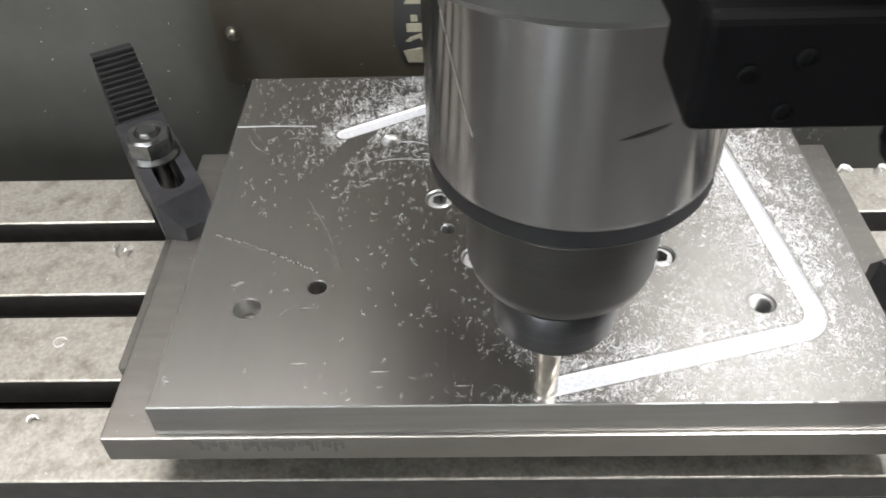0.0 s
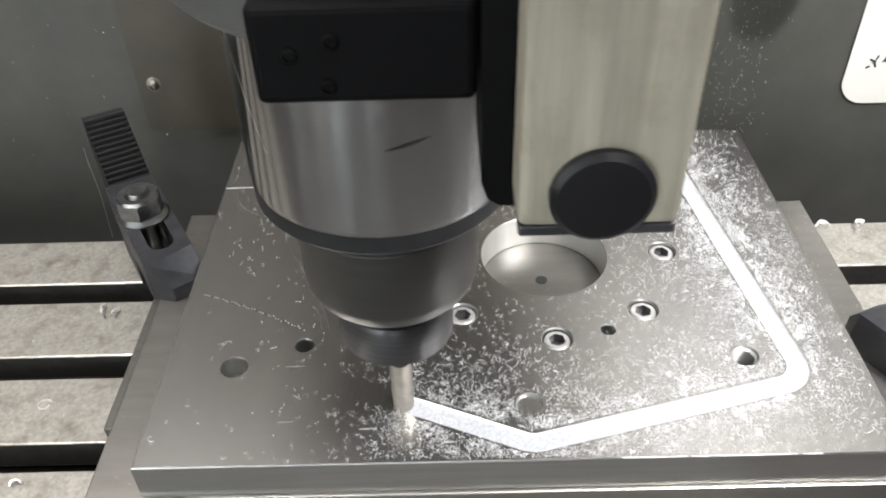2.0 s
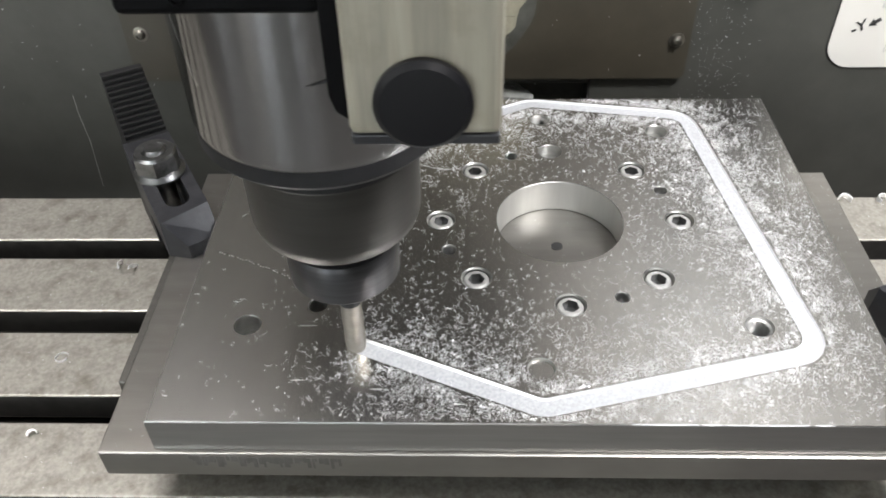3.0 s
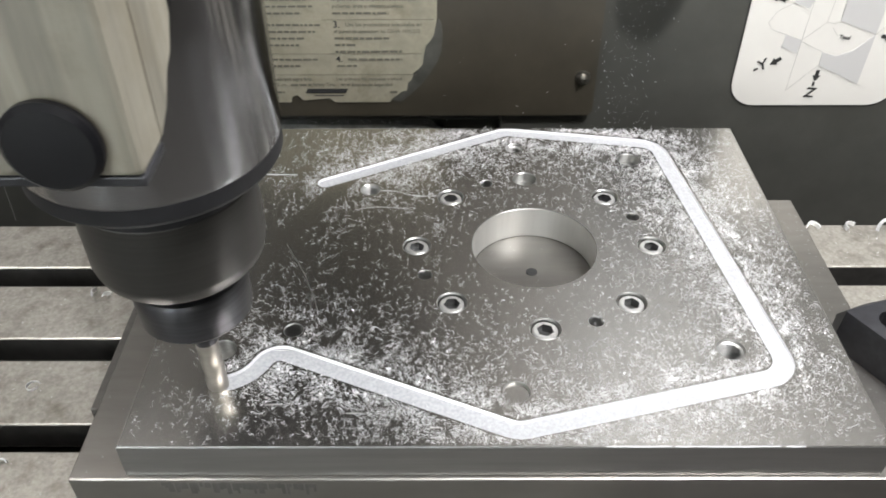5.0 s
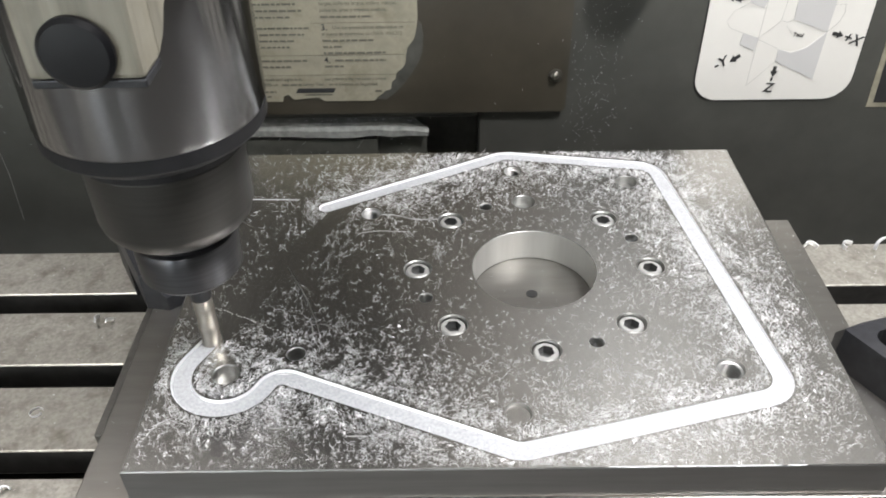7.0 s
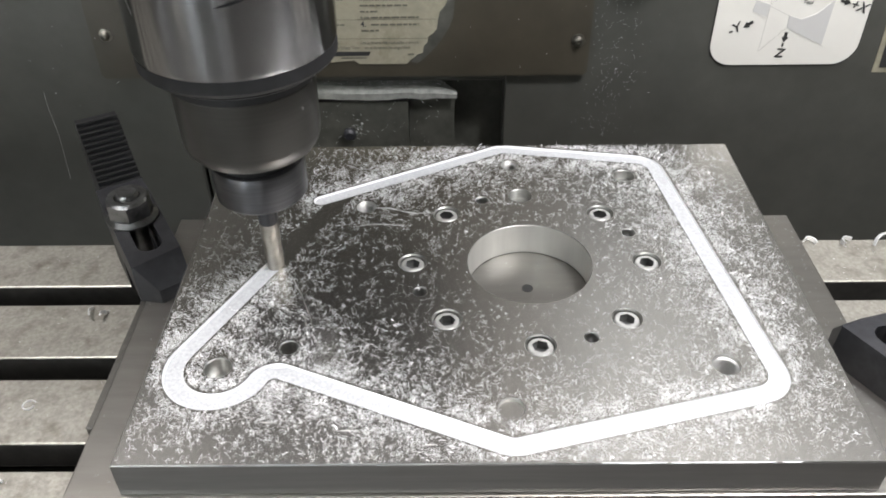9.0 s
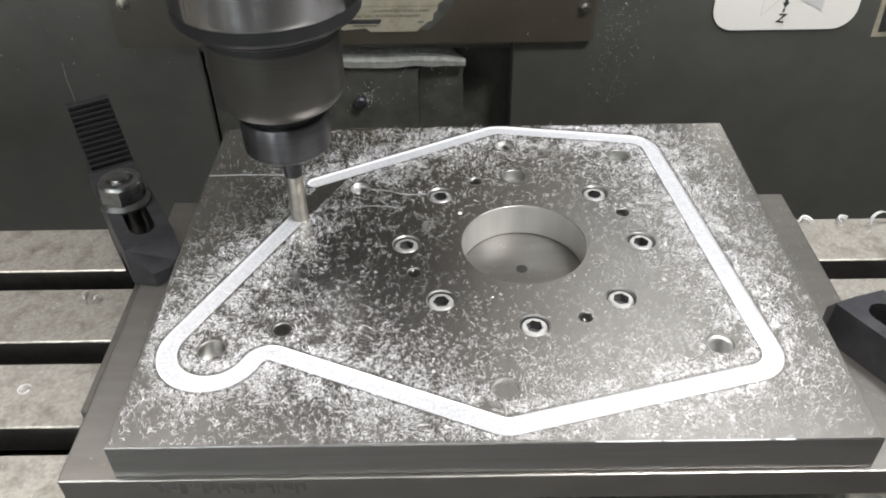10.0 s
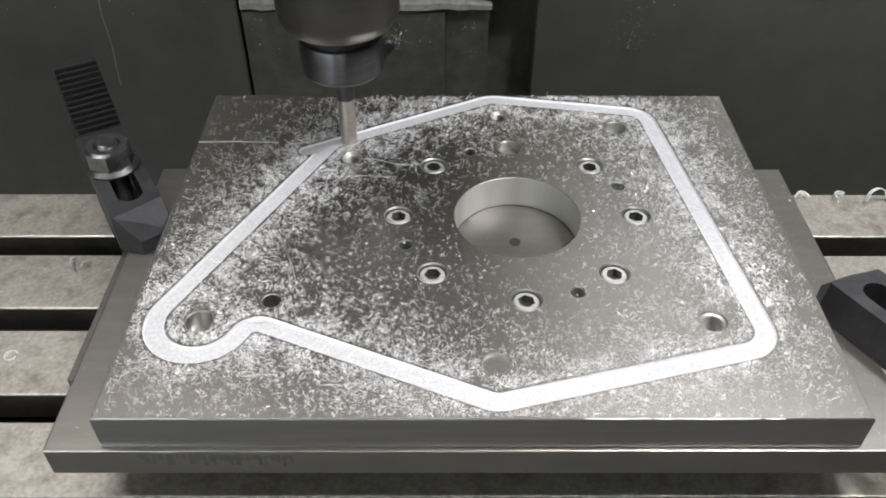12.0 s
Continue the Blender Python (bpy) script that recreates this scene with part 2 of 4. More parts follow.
def fill(bm, loops, up=True, mat=0):
    es = [e for vs in loops for e in loop_edges(bm, vs)]
    before = set(bm.faces)
    bmesh.ops.triangle_fill(bm, use_beauty=True, use_dissolve=False, edges=es, normal=(0, 0, 1 if up else -1))
    for f in set(bm.faces) - before:
        f.material_index = mat
        f.normal_update()
        if (f.normal.z > 0) != up:
            f.normal_flip()


def skirt(bm, top, bottom, outward=True, mat=0):
    n = len(top)
    fs = []
    for i in range(n):
        f = bm.faces.new((top[i], bottom[i], bottom[(i + 1) % n], top[(i + 1) % n]))
        f.material_index = mat
        fs.append(f)
    return fs


def circle(c, r, n=32):
    return [(c[0] + r * math.cos(2 * math.pi * i / n), c[1] + r * math.sin(2 * math.pi * i / n)) for i in range(n)]


def prism(bm, pts, z0, z1, m=None):
    a = [bm.verts.new((x, y, z0)) for x, y in pts]
    b = [bm.verts.new((x, y, z1)) for x, y in pts]
    n = len(pts)
    bm.faces.new(a[::-1]), bm.faces.new(b)
    for i in range(n):
        bm.faces.new((a[i], a[(i + 1) % n], b[(i + 1) % n], b[i]))
    if m is not None:
        bmesh.ops.transform(bm, matrix=m, verts=a + b)
    bmesh.ops.recalc_face_normals(bm, faces=bm.faces)
    return bm


TABLE_THINGS = []


def on_table(ob):
    TABLE_THINGS.append(ob)
    return ob


# heights: plate top 0, base top, riser top, table top
Z_BASE, Z_RISER, Z_TABLE = -0.019, -0.035, -0.073

# ---------------------------------------------------------------- the room round the machine: unseen, its walls and floor kept dark for reflections
def room():
    bm = box(bmesh.new(), (-3.0, -3.2, -1.02), (3.0, 2.2, -0.97))
    tagged(part("floor", bm, M_CONCRETE), "stained grey concrete workshop floor", "floor", kind="structure")
    bm = box(bmesh.new(), (-3.0, -3.2, 2.2), (3.0, 2.2, 2.3))
    tagged(part("ceiling", bm, M_CEIL), "white boarded workshop ceiling", "ceiling", kind="structure")
    for name, lo, hi in (("wall_south", (-3.0, -3.3, -1.0), (3.0, -3.2, 2.2)), ("wall_north", (-3.0, 2.2, -1.0), (3.0, 2.3, 2.2)),
                         ("wall_west", (-3.1, -3.3, -1.0), (-3.0, 2.3, 2.2)), ("wall_east", (3.0, -3.3, -1.0), (3.1, 2.3, 2.2))):
        tagged(part(name, box(bmesh.new(), lo, hi), M_ROOM), "plain painted workshop wall", "wall", kind="structure")


# an unseen glowing panel, added for the bright bands on the quill
def glow_panel(name, lo, hi, glow, tint):
    m = bpy.data.materials.new("glowing_pane")
    m.use_nodes = True
    b = m.node_tree.nodes["Principled BSDF"]
    b.inputs["Emission Color"].default_value = (*tint, 1)
    b.inputs["Emission Strength"].default_value = glow
    root = tagged(new(name), "unseen glowing panel added to streak the polished quill", "window", kind="structure")
    part("pane", box(bmesh.new(), lo, hi), m, root)
    return root


# ---------------------------------------------------------------- the machine's column behind the table
Y_WALL = 0.298


def stroke_upright(points, w):
    """A thin line on the column's face, points (x, z) in millimetres."""
    bm = stroke(points, w, 0.0001)
    bmesh.ops.transform(bm, matrix=pose(0, Y_WALL, 0, 90, 0, 0), verts=bm.verts)
    return bm


def column():
    root = tagged(new("machine_column"), "grey-green painted milling machine column with a recess under a brown cover", "machine column",
                  kind="structure")
    for lo, hi in (((-0.131, Y_WALL, -0.046), (0.138, 0.62, 1.05)), ((-0.95, Y_WALL, -0.95), (-0.131, 0.62, 1.05)),
                   ((0.138, Y_WALL, -0.95), (1.05, 0.62, 1.05))):
        part("column_face", box(bmesh.new(), lo, hi, 0.0012, 1), M_WALL, root)
    part("recess_back", box(bmesh.new(), (-0.131, 0.326, -0.95), (0.138, 0.40, -0.046)), M_RECESS, root, "dark oily recess")
    # machined way with a worn ledge on top, standing in the recess
    bm = bmesh.new()
    prism(bm, [(-0.128, 0.301), (0.056, 0.301), (0.056, 0.3255), (-0.128, 0.3255)], -0.95, -0.0665)
    part("way_block", bm, M_RECESS, root, "dark green painted way block")
    part("way_block", prism(bmesh.new(), [(0.0565, 0.306), (0.096, 0.306), (0.096, 0.3255), (0.0565, 0.3255)], -0.95, -0.0665), M_RECESS, root)
    bm = bmesh.new()
    rows = []
    for k in range(24):
        u = k / 23
        wob = 0.0010 * noise.noise((u * 14, 0.3, 0.0))
        drop = 0.006 * max(0.0, (u - 0.84) / 0.16) ** 2
        back, front = -0.128 + (0.211 - 0.014 * max(0, u - 0.9) * 10) * u, -0.128 + 0.226 * u
        rows.append([bm.verts.new(c) for c in ((front, 0.2985 + wob, -0.0575 + wob - drop * 0.4), (front, 0.3025, -0.0520 + wob - drop), (back, 0.3255, -0.0478 + wob),
                                               (back, 0.3255, -0.066), (front, 0.2985 + wob, -0.0632 + 2 * wob))])
    for a, b in zip(rows, rows[1:]):
        for i in range(5):
            bm.faces.new((a[i], b[i], b[(i + 1) % 5], a[(i + 1) % 5]))
    bm.faces.new(rows[0]), bm.faces.new(rows[-1][::-1])
    bmesh.ops.recalc_face_normals(bm, faces=bm.faces)
    part("ledge", bm, M_LEDGE, root, "worn shiny ledge catching chips")
    bm = lathe(bmesh.new(), [(0.0055, 0), (0.0055, 0.004), (0.0035, 0.006), (0.001, 0.006)], 16)
    bmesh.ops.transform(bm, matrix=pose(0.004, 0.301, -0.097, 90, 0, 0), verts=bm.verts)
    part("bolt_head", bm, M_CLAMP, root)
    part("paint_scratch", stroke_upright([(-251.9, -54), (-252.6, -69), (-251.5, -95), (-254.3, -140)], 0.2), M_GREYINK, root, "thin pale scratch in the paint")
    return root


def dome_bolt(x, z, y, r=0.0042):
    bm = lathe(bmesh.new(), [(r * 1.5, 0), (r * 1.5, 0.0008), (r, 0.001), (r, 0.0022), (r * 0.8, 0.0036), (r * 0.45, 0.0044), (r * 0.42, 0.0030),
                             (0.0002, 0.0030)], 20)
    bmesh.ops.transform(bm, matrix=pose(x, y, z, 90, 0, 0), verts=bm.verts)
    return bm


def cover_panel():
    root = tagged(new("cover_panel"), "dark brown painted sheet metal cover bolted to the machine column", "cover panel")
    # unseen upper part is added height, so the plate reflects dark
    pts = [(-0.196, -0.036), (-0.193, -0.039), (0.202, -0.039), (0.205, -0.036), (0.205, 0.66), (-0.196, 0.66)]
    bm = prism(bmesh.new(), pts, 0, 0.005, pose(0, Y_WALL, 0, 90, 0, 0))
    part("sheet", bm, M_PANEL, root)
    for x, z in ((-0.184, -0.001), (0.1956, -0.0085), (-0.184, 0.64), (0.1956, 0.64)):
        part("bolt", dome_bolt(x, z, Y_WALL - 0.005, 0.0036), M_OILBOLT, root, "oily steel button head bolt with a washer")
    part("screw", dome_bolt(0.174, 0.056, Y_WALL - 0.005, 0.0016), M_CLAMP, root)
    return root


def flat(pts, thick=0.0004):
    """A thin printed piece on an upright face: pts are (x, z) in millimetres."""
    return prism(bmesh.new(), [(x / 1000, z / 1000) for x, z in pts], 0, thick)


def upright(ob, y):
    ob.matrix_basis = pose(0, y, 0, 90, 0, 0)
    return ob


def stroke(points, w, thick=0.00012):
    """A thin line through points, in millimetres."""
    bm = bmesh.new()
    for (x0, z0), (x1, z1) in zip(points, points[1:]):
        d = Vector((x1 - x0, z1 - z0))
        n = Vector((-d.y, d.x)).normalized() * w / 2
        e = d.normalized() * w / 2
        q = [(x0 - e.x + n.x, z0 - e.y + n.y), (x1 + e.x + n.x, z1 + e.y + n.y), (x1 + e.x - n.x, z1 + e.y - n.y), (x0 - e.x - n.x, z0 - e.y - n.y)]
        prism(bm, [(x / 1000, z / 1000) for x, z in q], 0, thick)
    return bm


def lettering(text, size, x, z, turn, parent, mat, y, name="lettering", shear=0.0, align="CENTER"):
    cu = bpy.data.curves.new(name, "FONT")
    cu.body, cu.size, cu.align_x, cu.align_y, cu.extrude, cu.shear, cu.offset = text, size, align, "CENTER", 0.0002, shear, size * 0.012
    tmp = bpy.data.objects.new("tmp", cu)
    scene.collection.objects.link(tmp)
    me = bpy.data.meshes.new_from_object(tmp.evaluated_get(bpy.context.evaluated_depsgraph_get()))
    bpy.data.objects.remove(tmp)
    me.name = name
    me.materials.clear()
    me.materials.append(mat)
    ob = new(name, me)
    ob.parent = parent
    ob.matrix_basis = pose(x / 1000, y, z / 1000, 90, 0, 0) @ pose(0, 0, 0, 0, 0, turn)
    return ob


def safety_placard():
    """Old paper notice, torn at its lower corner, with a black pictogram strip at its side."""
    y = Y_WALL - 0.0054
    root = tagged(new("safety_placard"), "stained cream safety notice with torn corner stuck on the brown cover", "notice")
    random.seed(5)
    edge = [(-47, 102), (-47, -14), (-46, -27.5), (-30, -27.5), (-14, -27.5), (-13, -23), (-9, -21.5), (-5, -26), (4, -25), (14, -24), (18, -27.5),
            (57, -27.5), (60, -24), (64, -21), (66, -19), (70, -18), (71, -12), (74, -9), (75, -4), (79, -1), (82, 3), (82.5, 9), (84, 16),
            (88, 21), (90, 25), (92, 37), (93, 102)]
    upright(part("sheet", flat(edge[::-1]), M_PAPER, root), y)
    scrap = [(83, 17), (89, 22), (93, 36), (95, 33), (96, 25), (95, 12), (92, 4), (86, -6), (80, -14), (72, -22), (66, -27), (60, -26), (66, -18), (74, -8), (81, 2)]
    upright(part("torn_scrap", flat(scrap[::-1], 0.0003), M_RECESS, root, "dark glue residue of the torn corner"), y + 0.0001)
    ink = y - 0.0004
    for x0, x1, z in ((-47, 91, 60), (14, 90, 35.5), (-47, 81, 10.5), (-45, 77, -5.5), (-47, 92, 84)):
        upright(part("printed_rule", stroke([(x0, z), (x1, z)], 0.35), M_INK, root), ink)
    read = {(1, "1.", 0): "Use todo el tiempo gafas de seguridad", (1, "2.", 0): "No use guantes, camisa de mangas",
            (1, "2.", 1): "largas, collares largos, anillos, relojes,", (1, "2.", 2): "pulseras, aros u objetos sueltos.",
            (1, "3.", 0): "Use los protectores adecuados en", (1, "3.", 1): "el punto de operacion. La OSHA 1910.212"}

    def bars(x0, x1, z, h=0.85):
        cursor = x0
        while cursor < x1:
            w = random.uniform(1.8, 6.5)
            e = min(cursor + w, x1)
            upright(part("printed_word", flat([(cursor, z - h), (e, z - h), (e, z + h * 0.7), (cursor, z + h * 0.7)]), M_INK, root), ink)
            cursor += w + 1.0

    for num, z, n in (("1.", 71, 2), ("2.", 55, 4), ("3.", 32, 5), ("4.", 6.5, 2)):
        for col, x in enumerate((-39.5, 23.5)):
            lettering(num, 0.0066, x, z, 0, root, M_DARKINK, ink, "printed_number")
            for i in range(n):
                zl, start = z - 4.9 * i, x + (6 if i == 0 else -2)
                line = read.get((col, num, i))
                if line:
                    lettering(line, 0.00375 if num != "3." or i == 0 else 0.0034, start, zl, 0, root, M_INK, ink, "printed_line", align="LEFT")
                else:
                    limit = (78 if zl < 12 else 86) if col else 16
                    bars(start, min(start + (46, 50, 42, 38, 14)[(i + n + col) % 5], limit), zl)
    lettering("Read manuals and signs first.", 0.0036, -38, -8.8, 0, root, M_INK, ink, "printed_line", align="LEFT")
    lettering("Score 100% on", 0.0036, -38, -13.2, 0, root, M_INK, ink, "printed_line", align="LEFT")
    bars(-13, 2, -13.2)
    lettering("Safety Test", 0.0036, 3, -13.2, 0, root, M_INK, ink, "printed_line", align="LEFT")
    lettering("Lea primero los manuales y avisos", 0.0034, 20, -8.8, 0, root, M_INK, ink, "printed_line", align="LEFT")
    lettering("en el Examen de Seguridad", 0.0034, 23, -13.2, 0, root, M_INK, ink, "printed_line", align="LEFT")
    bars(-40, -18, -19), bars(-38, -22, -23), bars(58, 63, -19)
    # maker's mark as a plain slanted bar with an underline
    upright(part("maker_mark", flat([(-3, -20), (26, -20), (28, -16.4), (-1, -16.4)]), M_DARKINK, root, "plain black slanted mark"), ink)
    upright(part("maker_underline", stroke([(4, -22), (24, -22)], 0.7), M_DARKINK, root), ink)
    # pictogram strip
    upright(part("pictogram_field", flat([(-75, 102), (-75, 20), (-77, -3), (-73, -20), (-66, -27.5), (-47.5, -26.5), (-47.5, 102)], 0.0004), M_DARKINK, root,
                 "black warning strip with worn edge"), y)
    for pts in ([(-68, -2), (-57, -2), (-57, 4), (-68, 4)], [(-65, 5.5), (-60.5, 5.5), (-60.5, 10), (-65, 10)],
                [(-69, -9), (-66, -6), (-62, -4.5), (-58, -3), (-53.5, 6.5), (-54, -3), (-57.5, -9), (-60, -6.5), (-64, -8), (-66, -9.5)],
                [(-69, 18), (-54, 18), (-55, 23), (-58, 27), (-66, 23)]):
        upright(part("pictogram", flat(pts), M_PAPER, root), ink)
    upright(part("worn_strip", flat([(-71, -16), (-68, -25), (-47.6, -25), (-47.6, -15), (-60, -14)]), M_PAPER, root), ink)
    upright(part("white_rule", flat([(-49.5, -11), (-47.6, -11), (-47.6, 102), (-49.5, 102)]), M_WHITE, root), ink)
    return root


def rounded(x0, z0, x1, z1, r, n=8):
    pts = []
    for cx, cz, a in ((x1 - r, z0 + r, -90), (x1 - r, z1 - r, 0), (x0 + r, z1 - r, 90), (x0 + r, z0 + r, 180)):
        pts += [(cx + r * math.cos(radians(a + 90 * i / n)), cz + r * math.sin(radians(a + 90 * i / n))) for i in range(n + 1)]
    return pts


def axis_label():
    """White plate that shows the machine's axes as folded planes round a tool."""
    y = Y_WALL
    root = tagged(new("axis_label"), "white rounded axis diagram label with grey planes and black arrows", "label")
    upright(part("border", flat(rounded(303, -34.5, 425.5, 138, 20), 0.0004), M_DARKINK, root, "dark dirty rim"), y)
    upright(part("plate", flat(rounded(304, -33, 424.5, 136.5, 19), 0.0012), M_WHITE, root), y)
    ink = y - 0.0012
    for pts in ([(334, 70), (359, 62), (360, 56), (346, 47), (344, 41), (333, 45)], [(368, 60), (396, 52), (395, 22), (368, 32)],
                [(362, 9), (372, 6), (383, 10), (395, 22), (394, -16), (362, -1)], [(333, 22), (345, 18), (344, 8), (332, 13)]):
        upright(part("grey_plane", flat(pts), M_GREYINK, root), ink)
    for pts in ([(344, -21), (345, 17), (346, 47), (360, 56)], [(344, -21), (362, -1)], [(333, 45), (323, 39), (319, 31), (322, 26), (333, 22), (345, 18)],
                [(345, 18), (359, 31), (361, 62)], [(368, 31), (367, 60)], [(345, 17), (362, 9)], [(396, 43), (403, 43), (404, 37), (402, 30), (395, 22)],
                [(359, 31), (364, 30), (368, 32)], [(364, 27), (369, 21)], [(368, 60), (388, 80), (390, 56)]):
        upright(part("diagram_line", stroke(pts, 0.24), M_LINEINK, root), ink - 0.0001)
    def arrow(x, z, ang, s=1.0):
        p = [(-5, -1.6), (0, -1.6), (0, -3.6), (5.5, 0), (0, 3.6), (0, 1.6), (-5, 1.6)]
        c, si = math.cos(radians(ang)), math.sin(radians(ang))
        return [(x + s * (a * c - b * si), z + s * (a * si + b * c)) for a, b in p]
    for x, z, a in ((326, 48, 190), (403.5, 20, -15), (331, 2, 215), (363, -9, -92), (391, 62, 32), (364.5, 70, 90)):
        upright(part("arrow", flat(arrow(x, z, a, 0.82)), M_DARKINK, root), ink)
    upright(part("tool_ball", flat([(364 + 4.6 * math.cos(i * 0.5236), 60.5 + 3.4 * math.sin(i * 0.5236)) for i in range(12)]), M_DARKINK, root), ink - 0.0002)
    for txt, x, z, a, s in (("-X", 316, 51, -15, 0.0112), ("+X", 415, 16, -18, 0.0112), ("-Y", 320.5, -2, 28, 0.0112), ("+Y", 402, 69, 28, 0.0112), ("-", 361.5, -16, 85, 0.012),
                            ("Z", 361.5, -23.0, -4, 0.0108), ("Tool", 374, 20, -6, 0.0042)):
        lettering(txt, s, x, z, a, root, M_DARKINK, ink - 0.0002, shear=0.15)
    return root


def second_label():
    y = Y_WALL
    root = tagged(new("warning_label"), "black warning label with cream border on the grey-green column", "label")
    upright(part("border", flat([(443, -41), (560, -41), (560, 130), (440, 130)], 0.0006), M_PAPER, root), y)
    upright(part("black_field", flat([(447.5, -36.5), (556, -36.5), (556, 4), (446, 4)], 0.0004), M_DARKINK, root), y - 0.0006)
    upright(part("white_field", flat([(446, 5), (556, 5), (556, 126), (444, 126)], 0.0004), M_WHITE, root), y - 0.0006)
    return root


def column_knob():
    root = tagged(new("column_knob"), "black plastic star knob on the grey-green column", "knob")
    prof = [(0.009, 0), (0.009, 0.006), (0.020, 0.008), (0.0215, 0.012), (0.0215, 0.019), (0.019, 0.025), (0.012, 0.029), (0.0005, 0.030)]
    bm = lathe(bmesh.new(), prof, 48)
    ob = part("knob_body", bm, M_KNOB, root, smooth=40)
    ob.matrix_basis = pose(0.2465, Y_WALL, 0.082, 90, 0, 0)
    return root


# ---------------------------------------------------------------- spindle head
def spindle_head():
    root = tagged(new("spindle_head"), "grey cast milling head with polished quill and black end ring", "milling head")
    part("quill", lathe(bmesh.new(), [(0.0422, 0.1235), (0.0428, 0.126), (0.0428, 0.26)], 96, cap_bottom=False), M_CHROME, root,
         "polished steel quill with scratches", smooth=30)
    part("quill_ring", lathe(bmesh.new(), [(0.0355, 0.1158), (0.0408, 0.1160), (0.0416, 0.1168), (0.0424, 0.1180), (0.0424, 0.1235), (0.038, 0.1237)], 96), M_RINGBLK, root,
         "black quill end ring", smooth=30)
    part("spindle_nose", lathe(bmesh.new(), [(0.0320, 0.1075), (0.0320, 0.1120), (0.0352, 0.1122), (0.0362, 0.1130), (0.0362, 0.1160)], 64), M_RINGBLK, root, smooth=30)
    part("head_casting", lathe(bmesh.new(), [(0.0440, 0.187), (0.052, 0.187), (0.055, 0.190), (0.057, 0.205), (0.060, 0.42), (0.044, 0.42)], 72), M_CAST, root,
         "grey painted head casting", smooth=30)
    bm = box(bmesh.new(), (-0.10, -0.02, 0.27), (0.10, 0.30, 0.62), 0.012, 3)
    part("head_body", bm, M_CAST, root)
    # long scratch on the quill
    bm = bmesh.new()
    for i in range(12):
        a0, a1 = radians(-152 + 1.5 * i), radians(-152 + 1.5 * (i + 1))
        z0, z1 = 0.180 - 0.0028 * i, 0.180 - 0.0028 * (i + 1)
        r = 0.04295
        w = 0.0004
        vs = [bm.verts.new((r * math.cos(a), r * math.sin(a), z)) for a, z in ((a0, z0 - w), (a1, z1 - w), (a1, z1 + w), (a0, z0 + w))]
        bm.faces.new(vs)
    part("scratch", bm, M_SCREW, root, "pale scratch running down the quill")
    bm = bmesh.new()
    for i in range(8):
        a0, a1 = radians(-84 + 2.2 * i), radians(-84 + 2.2 * (i + 1))
        z0, z1 = 0.1530 + 0.0003 * i, 0.1533 + 0.0003 * i
        w = 0.0005 * math.sin(math.pi * (i + 0.5) / 8)
        vs = [bm.verts.new((0.04295 * math.cos(a), 0.04295 * math.sin(a), z)) for a, z in ((a0, z0 - w), (a1, z1 - w), (a1, z1 + w), (a0, z0 + w))]
        bm.faces.new(vs)
    part("scratch", bm, M_RINGBLK, root, "dark scratch across the quill")
    return root


def extrude_between(bm, first, second):
    """A solid between two like outlines."""
    a, b = [[bm.verts.new(p) for p in pts] for pts in (first, second)]
    bm.faces.new(a), bm.faces.new(b[::-1])
    for k in range(len(a)):
        bm.faces.new((a[k], b[k], b[(k + 1) % len(a)], a[(k + 1) % len(a)]))
    bmesh.ops.recalc_face_normals(bm, faces=bm.faces)


